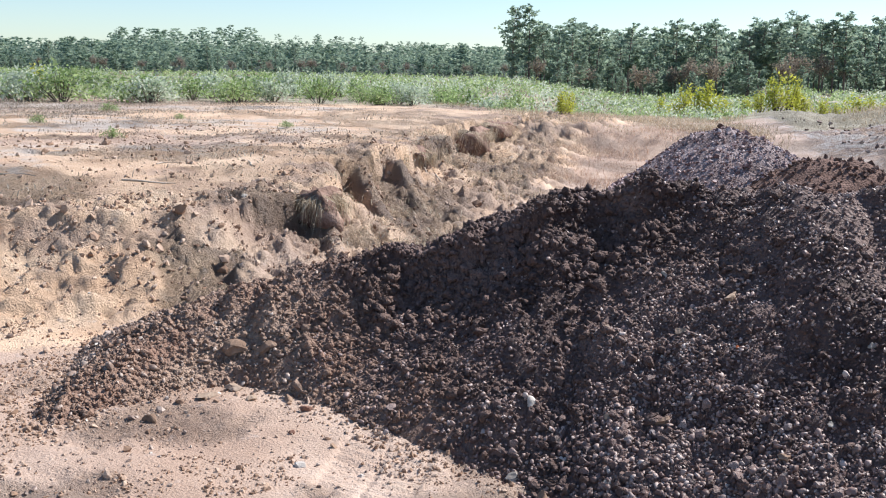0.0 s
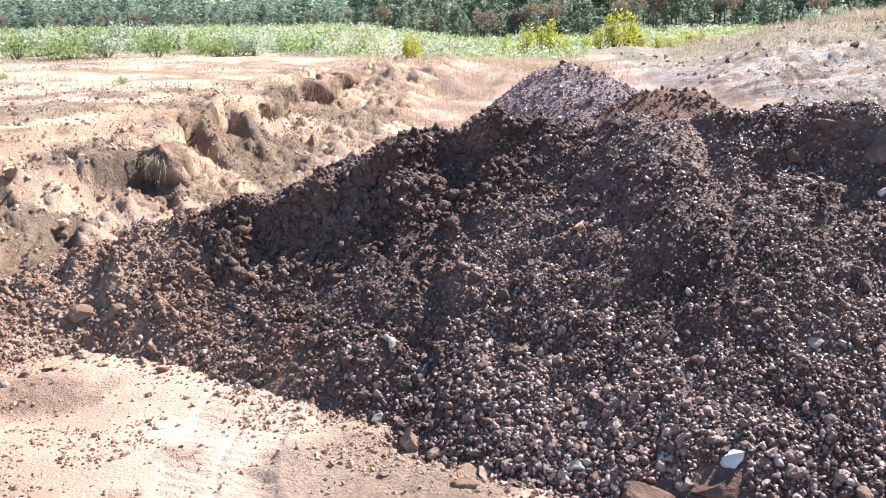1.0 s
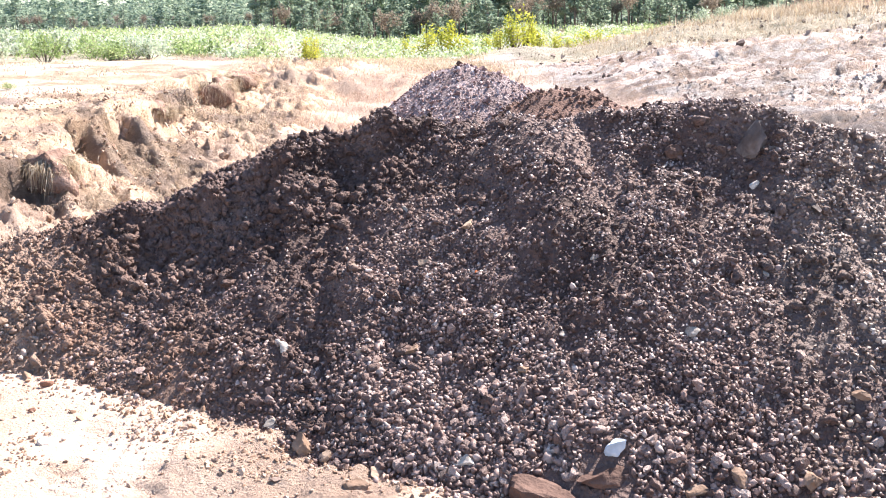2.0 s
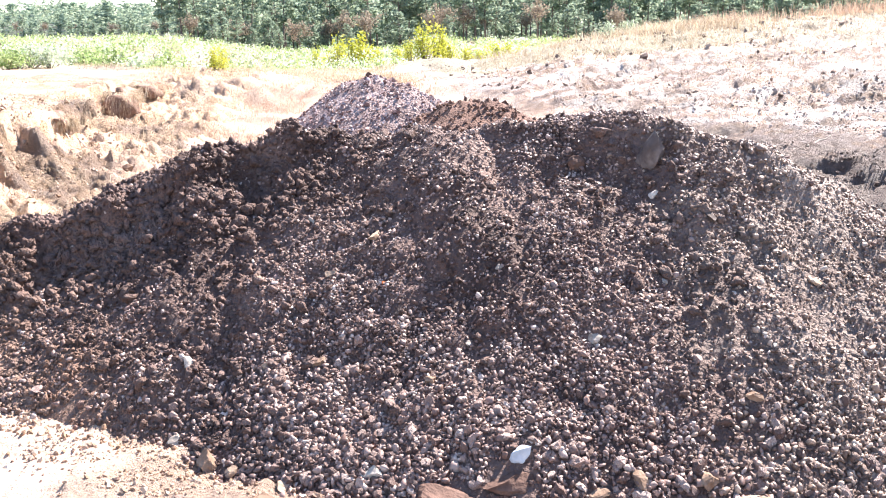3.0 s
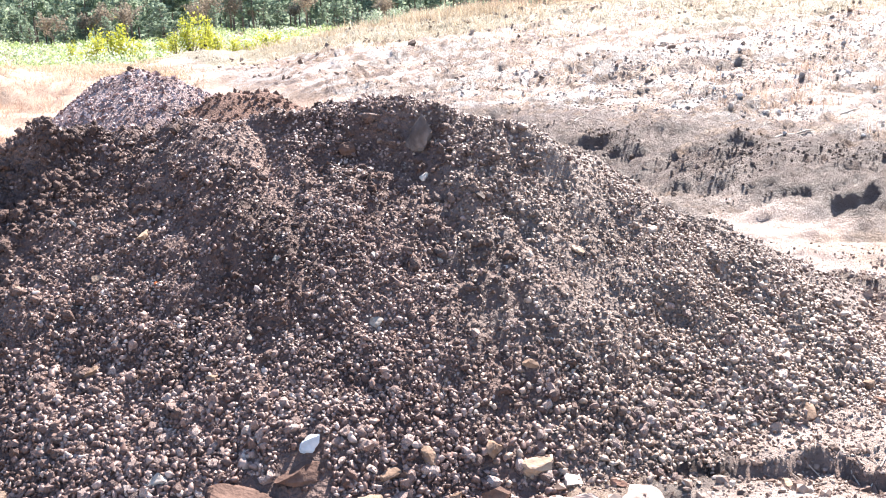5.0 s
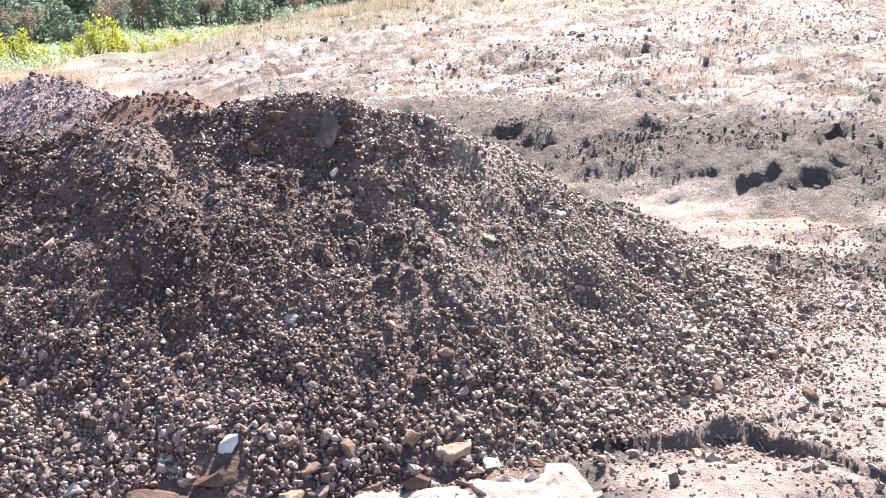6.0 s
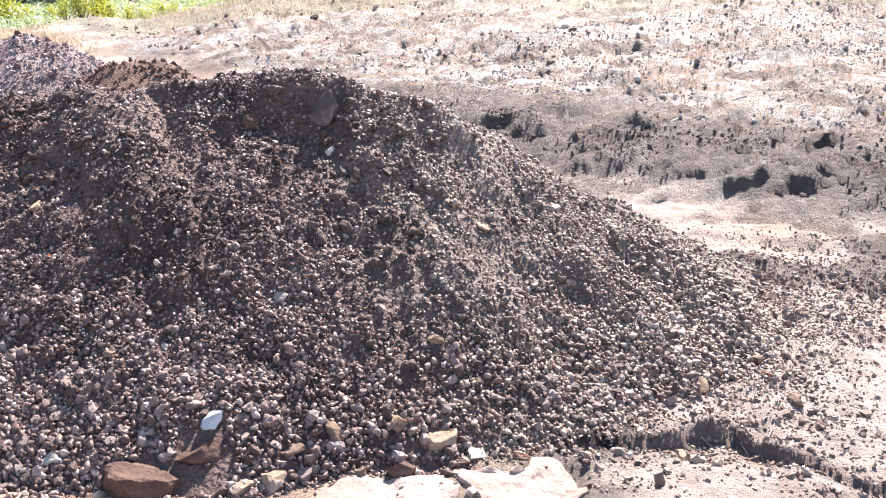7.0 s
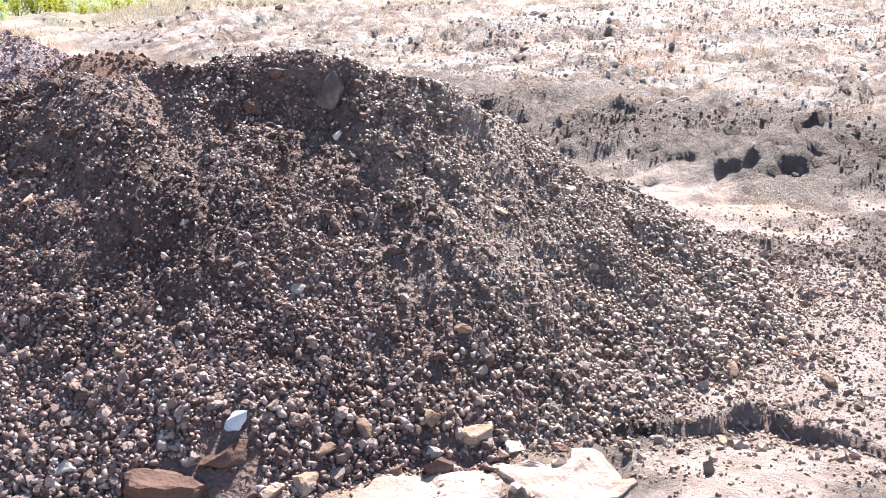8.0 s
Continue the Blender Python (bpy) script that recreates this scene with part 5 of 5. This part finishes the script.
def hummock(x, y, z, length, width, height, turn, tilt, seed):
    """A slumped sod: a ragged earth lump that leans down the bank, with dry grass hanging over it."""
    rng = np.random.default_rng(seed)
    ob = tagged(new("grass_hummock"), "slumped sod with dry grass hanging over the bank", "grass hummock", "slumped sods on the bank")
    around = np.hypot(LUMP_V[:, 0], LUMP_V[:, 1]) + 1e-6
    turned = np.arctan2(LUMP_V[:, 1], LUMP_V[:, 0])
    flute = 1 - 0.3 * np.abs(fbm(np.cos(turned) * 2.2 + seed, np.sin(turned) * 2.2 + 0.25 * LUMP_V[:, 2], 0.7, 3, 0.6, seed=seed))
    ragged = 1 + 0.55 * fbm(LUMP_V[:, 0] * 2 + seed, LUMP_V[:, 1] * 2 + LUMP_V[:, 2] * 2.3, 1.0, 3, 0.6, seed=seed + 4)
    v = LUMP_V * (ragged + 0.14 * fbm(LUMP_V[:, 0] * 5 + seed, LUMP_V[:, 1] * 5 + LUMP_V[:, 2] * 6, 1.0, 3, 0.6, seed=seed + 7))[:, None]
    v[:, :2] *= (flute * np.minimum(around, 1) ** -0.3 * (1 - 0.3 * LUMP_V[:, 2]))[:, None]
    v[:, 2] = np.where(v[:, 2] > 0.45, 0.45 + 0.4 * (v[:, 2] - 0.45), v[:, 2])
    half = np.array([length, width, height]) * 0.5
    link_mesh("sod", v * half, LUMP_F, SOD, ob, smooth=True)
    n = 420
    a, top = rng.uniform(-2.2, 2.2, n), rng.uniform(0.5, 1.0, n)
    start = np.stack((np.cos(a) * top * 0.95, np.sin(a) * top * 0.95, 0.75 - 0.3 * top * top), -1) * half
    out = np.stack((np.cos(a), np.sin(a), np.zeros(n)), -1) + 0.25 * rng.standard_normal((n, 3))
    drop = height * (0.05 + 0.7 * rng.uniform(0, 1, n) ** 2.2)[:, None]
    mid = np.stack((np.cos(a) * 1.02, np.sin(a) * 1.02, np.full(n, 0.4)), -1) * half + 0.035 * rng.standard_normal((n, 3))
    tip = mid + out * 0.03 * width - np.array([0, 0, 1.0]) * drop + 0.05 * rng.standard_normal((n, 3)) * width
    side = np.cross(out, [0, 0, 1.0])
    side = side / (np.linalg.norm(side, axis=1)[:, None] + 1e-6) * 0.0025
    vv = np.stack((start - side, start + side, mid + side, mid - side, tip + side * 0.3, tip - side * 0.3), 1).reshape(-1, 3)
    q = np.array([[0, 1, 2, 3], [3, 2, 4, 5]])
    ff = (q[None] + (np.arange(n) * 6)[:, None, None]).reshape(-1, 4)
    link_mesh("hanging_grass", vv, ff, STRAW, ob, "matted tan dry grass")
    ob.matrix_world = pose(x, y, z, 0, 0, turn) @ pose(0, 0, 0, 0, tilt, 0)
    return ob


SOD = surface("dark_sod", [(0.16, 0.095, 0.07), (0.25, 0.16, 0.122), (0.36, 0.25, 0.195)], (6, 30), 0.9, 0.95, dist=0.03)
hummock(-3.78, 6.95, 0.41, 0.44, 0.44, 0.56, -35, 8, 1)
hummock(-4.4, 9.85, 0.58, 0.75, 0.36, 0.4, -55, 26, 2)
hummock(-4.35, 10.6, 0.55, 0.4, 0.36, 0.44, -25, 10, 3)
hummock(-5.0, 14.6, 0.58, 0.5, 0.9, 0.5, -10, 12, 4)
hummock(-5.25, 16.7, 0.6, 0.5, 1.2, 0.55, -8, 12, 6)


def bush(name, rng, width, height, material, label, group):
    """A weed or shrub: stems from the ground and a ragged head of small leaves."""
    ob = tagged(new(name), label, "bush", group)
    wood, tips = [], []
    for _ in range(16):
        a, r = rng.uniform(0, 2 * math.pi), rng.uniform(0.0, 0.44) * width
        tip = np.array([r * math.cos(a), r * math.sin(a), height * rng.uniform(0.6, 0.9) * math.sqrt(max(0.1, 1 - (2 * r / width) ** 2))])
        wood.append(cone((0.15 * tip[0], 0.15 * tip[1], -0.05), tip, 0.012, 0.004, 3))
        tips += [tip, tip * np.array([1.05, 1.05, 0.5])]
    v, f = merge(wood)
    link_mesh("woody_base", v, f, BARK, ob)
    v, f = leaves(tips, 0.042, 20, (0.085 * width, 0.085 * width, 0.12 * height), rng, 1.0, 0.4, 1.1)
    v[:, 2] = np.maximum(v[:, 2], 0.0)
    link_mesh("foliage", v, f, material, ob)
    return ob


brng = np.random.default_rng(15)
PALE_B = [bush("pale_bush", brng, 1.2, 0.6, PALE_WEED, "whitish green seeding bush at the field's edge", "pale bushes") for _ in range(3)]
GREEN_B = [bush("green_bush", brng, 1.3, 0.6, WEED, "bright green weed bush at the field's edge", "green bushes") for _ in range(3)]
GOLD_B = [bush("yellow_bush", brng, 0.8, 1.0, GOLD_WEED, "yellow-green weed bush beyond the gully", "yellow bushes") for _ in range(3)]
plan = []
for k in range(58):
    az = -49 + 33 * (k + brng.uniform(0, 1)) / 58
    plan.append(((PALE_B if brng.uniform() < 0.42 else GREEN_B)[k % 3], az, brng.uniform(23, 34), brng.uniform(0.7, 1.3)))
for az, r, s in ((-6.6, 31, 0.95), (-5.9, 32, 1.15), (-5.2, 32.5, 1.1), (-4.4, 33, 0.9), (-2.3, 34, 0.75), (-1.5, 34, 1.15), (-0.9, 35, 1.3), (-0.2, 35, 1.0), (0.8, 36, 0.9), (1.6, 36, 0.8), (2.6, 37, 1.2), (3.4, 37, 1.0), (4.4, 38, 1.2), (5.0, 38, 0.9), (-13.6, 21.5, 0.6), (-13.2, 21.8, 0.5), (-7.8, 30, 0.7), (-3.2, 36, 0.7)):
    plan.append((GOLD_B[int(abs(az) * 10) % 3], az, r, 1.05 * s))
plan.append((GOLD_B[0], -43.2, 30, 1.0))
for az, r, s in ((9.2, 24.5, 0.7), (10.4, 25, 0.5), (13.0, 26, 0.45), (21, 25, 0.4)):
    plan.append((PALE_B[int(r) % 3], az, r, s))
for az, r, s in ((-39.8, 18.5, 0.3), (-39.9, 12.2, 0.2), (-36.0, 16.0, 0.2), (-30.0, 14.0, 0.18), (-43.5, 15.5, 0.22)):
    plan.append((GREEN_B[int(r) % 3], az, r, s))
for ob, az, r, s in plan:
    x, y, z = at_ground(az, r)
    c = copy_thing(ob, pose(x, y, z, 0, 0, brng.uniform(0, 360)))
    c.scale = (s * brng.uniform(0.85, 1.2), s * brng.uniform(0.85, 1.2), s * brng.uniform(0.8, 1.1))
for ob in PALE_B + GREEN_B + GOLD_B:
    for o in (*ob.children_recursive, ob):
        bpy.data.objects.remove(o)


def meadow(name, count, near, far, az0, az1, size, per, material, seed, label):
    rng = np.random.default_rng(seed)
    az, r = rng.uniform(az0, az1, count), near * (far / near) ** rng.uniform(0, 1, count)
    x, y = r * np.sin(np.radians(az)), r * np.cos(np.radians(az))
    ok = (bank(x, y) > 7) | ((bank(x, y) < 0) & (rise(x, y) < 0.5) & (y > 24)) | ((y > 36) & (x < 0.14 * y))
    keep = ok & (fbm(x, y, 9, 3, seed=seed) > -0.5)
    x, y, r = x[keep], y[keep], r[keep]
    z = ground_height(x, y)
    s = size * (r / 30) ** 0.3 * np.clip(np.exp(0.35 * rng.standard_normal(len(x))), 0.5, 1.7)
    c = np.stack((x, y, z + 0.45 * s), -1)
    n = len(c)
    big = np.repeat(s, per)
    way = rng.standard_normal((n * per, 3))
    way[:, 2] = np.abs(way[:, 2])
    way *= (rng.uniform(0.45, 1.05, n * per) / np.linalg.norm(way, axis=1))[:, None]
    cc = np.repeat(c, per, axis=0) + way * (big[:, None] * np.array([0.62, 0.62, 0.62])) - np.array([0, 0, 0.4]) * big[:, None]
    a = rng.standard_normal((n * per, 3)) + [0, 0, 0.5]
    a /= np.linalg.norm(a, axis=1)[:, None]
    b = np.cross(a, rng.standard_normal((n * per, 3)))
    b /= np.linalg.norm(b, axis=1)[:, None]
    q = (np.repeat(0.042 * (r / 30) ** 0.75, per) * rng.uniform(0.7, 1.5, n * per))[:, None]
    v = np.stack((cc - a * q, cc + b * q * 0.5, cc + a * q, cc - b * q * 0.5), 1).reshape(-1, 3)
    return tagged(link_mesh(name, v, np.arange(4 * n * per).reshape(-1, 4), material), label, "weeds", kind="stuff")


meadow("green_meadow", 3300, 23, 190, -52, 9, 0.62, 30, WEED, 71, "bright green weeds covering the field")
meadow("pale_meadow", 1500, 24, 150, -52, 6, 0.62, 30, PALE_WEED, 72, "whitish green seeding weeds in the field")
meadow("dry_meadow", 1000, 22, 120, -52, 9, 0.42, 26, GREY_STRAW, 73, "dry brownish weeds in the field")


# ---- sticks and roots ----
def rod(name, points, thick, material, label, category):
    """A thin bent stick through a few places, tapering."""
    pieces = []
    for k in range(len(points) - 1):
        f0, f1 = 1 - 0.6 * k / (len(points) - 1), 1 - 0.6 * (k + 1) / (len(points) - 1)
        pieces.append(cone(points[k], points[k + 1], thick * f0, thick * f1, 6))
    v, f = merge(pieces)
    return tagged(link_mesh(name, v, f, material, smooth=True), label, category)


PALE_WOOD = surface("weathered_wood", [(0.34, 0.28, 0.22), (0.5, 0.43, 0.36), (0.62, 0.55, 0.47)], (4, 30), 0.5, 0.9)
srng = np.random.default_rng(77)


def lying(x, y, length, heading, thick, name="stick", label="weathered pale stick lying on the ground"):
    pts = []
    for k in range(5):
        px = x + math.cos(heading) * length * k / 4 + srng.uniform(-0.02, 0.02)
        py = y + math.sin(heading) * length * k / 4 + srng.uniform(-0.02, 0.02)
        pts.append((px, py, float(top_height(np.array([px]), np.array([py]))[0]) + thick * 0.8))
    return rod(name, pts, thick, PALE_WOOD, label, name)


for x, y, length, heading, thick in ((4.9, 7.6, 0.5, 0.25, 0.014), (6.2, 8.3, 0.35, 2.6, 0.01), (3.6, 9.4, 0.4, 0.6, 0.01), (-5.3, 6.4, 0.4, 0.4, 0.01), (-4.8, 7.6, 0.35, 2.2, 0.009), (-5.6, 7.2, 0.3, 1.2, 0.008), (-6.4, 6.1, 0.35, 0.2, 0.009), (-4.2, 10.4, 0.45, -0.6, 0.012), (-4.3, 13.0, 0.5, -0.4, 0.014)):
    lying(x, y, length, heading, thick)
for k in range(4):
    x, y = 2.02 + 0.05 * k, 2.5 - 0.02 * k
    lying(x, y, 0.14 + 0.03 * k, 2.4 - 0.6 * k, 0.003, "root", "thin dry root hanging out of the cut")

# ---- larger stones of the heap, each one a piece ----
rng = np.random.default_rng(31)
STONE_MESHES = []
for k in range(10):
    bm_v = stone_shape(BLOCK_V, rng, 6, 0.08)
    ob = link_mesh("stone", bm_v, BLOCK_F, STONE)
    STONE_MESHES.append(ob.data)
    bpy.data.objects.remove(ob)
rots = turns(rng, normals[:PARTS], 0.4)
for k in range(PARTS):
    ob = new("stone", STONE_MESHES[k % 10])
    ob.parent = pile
    r = float(radii[k])
    c = Vector(places[k] + normals[k] * r * 0.25)
    ob.matrix_local = Matrix.Translation(c) @ Matrix(rots[k].tolist()).to_4x4() @ Matrix.Scale(r, 4)
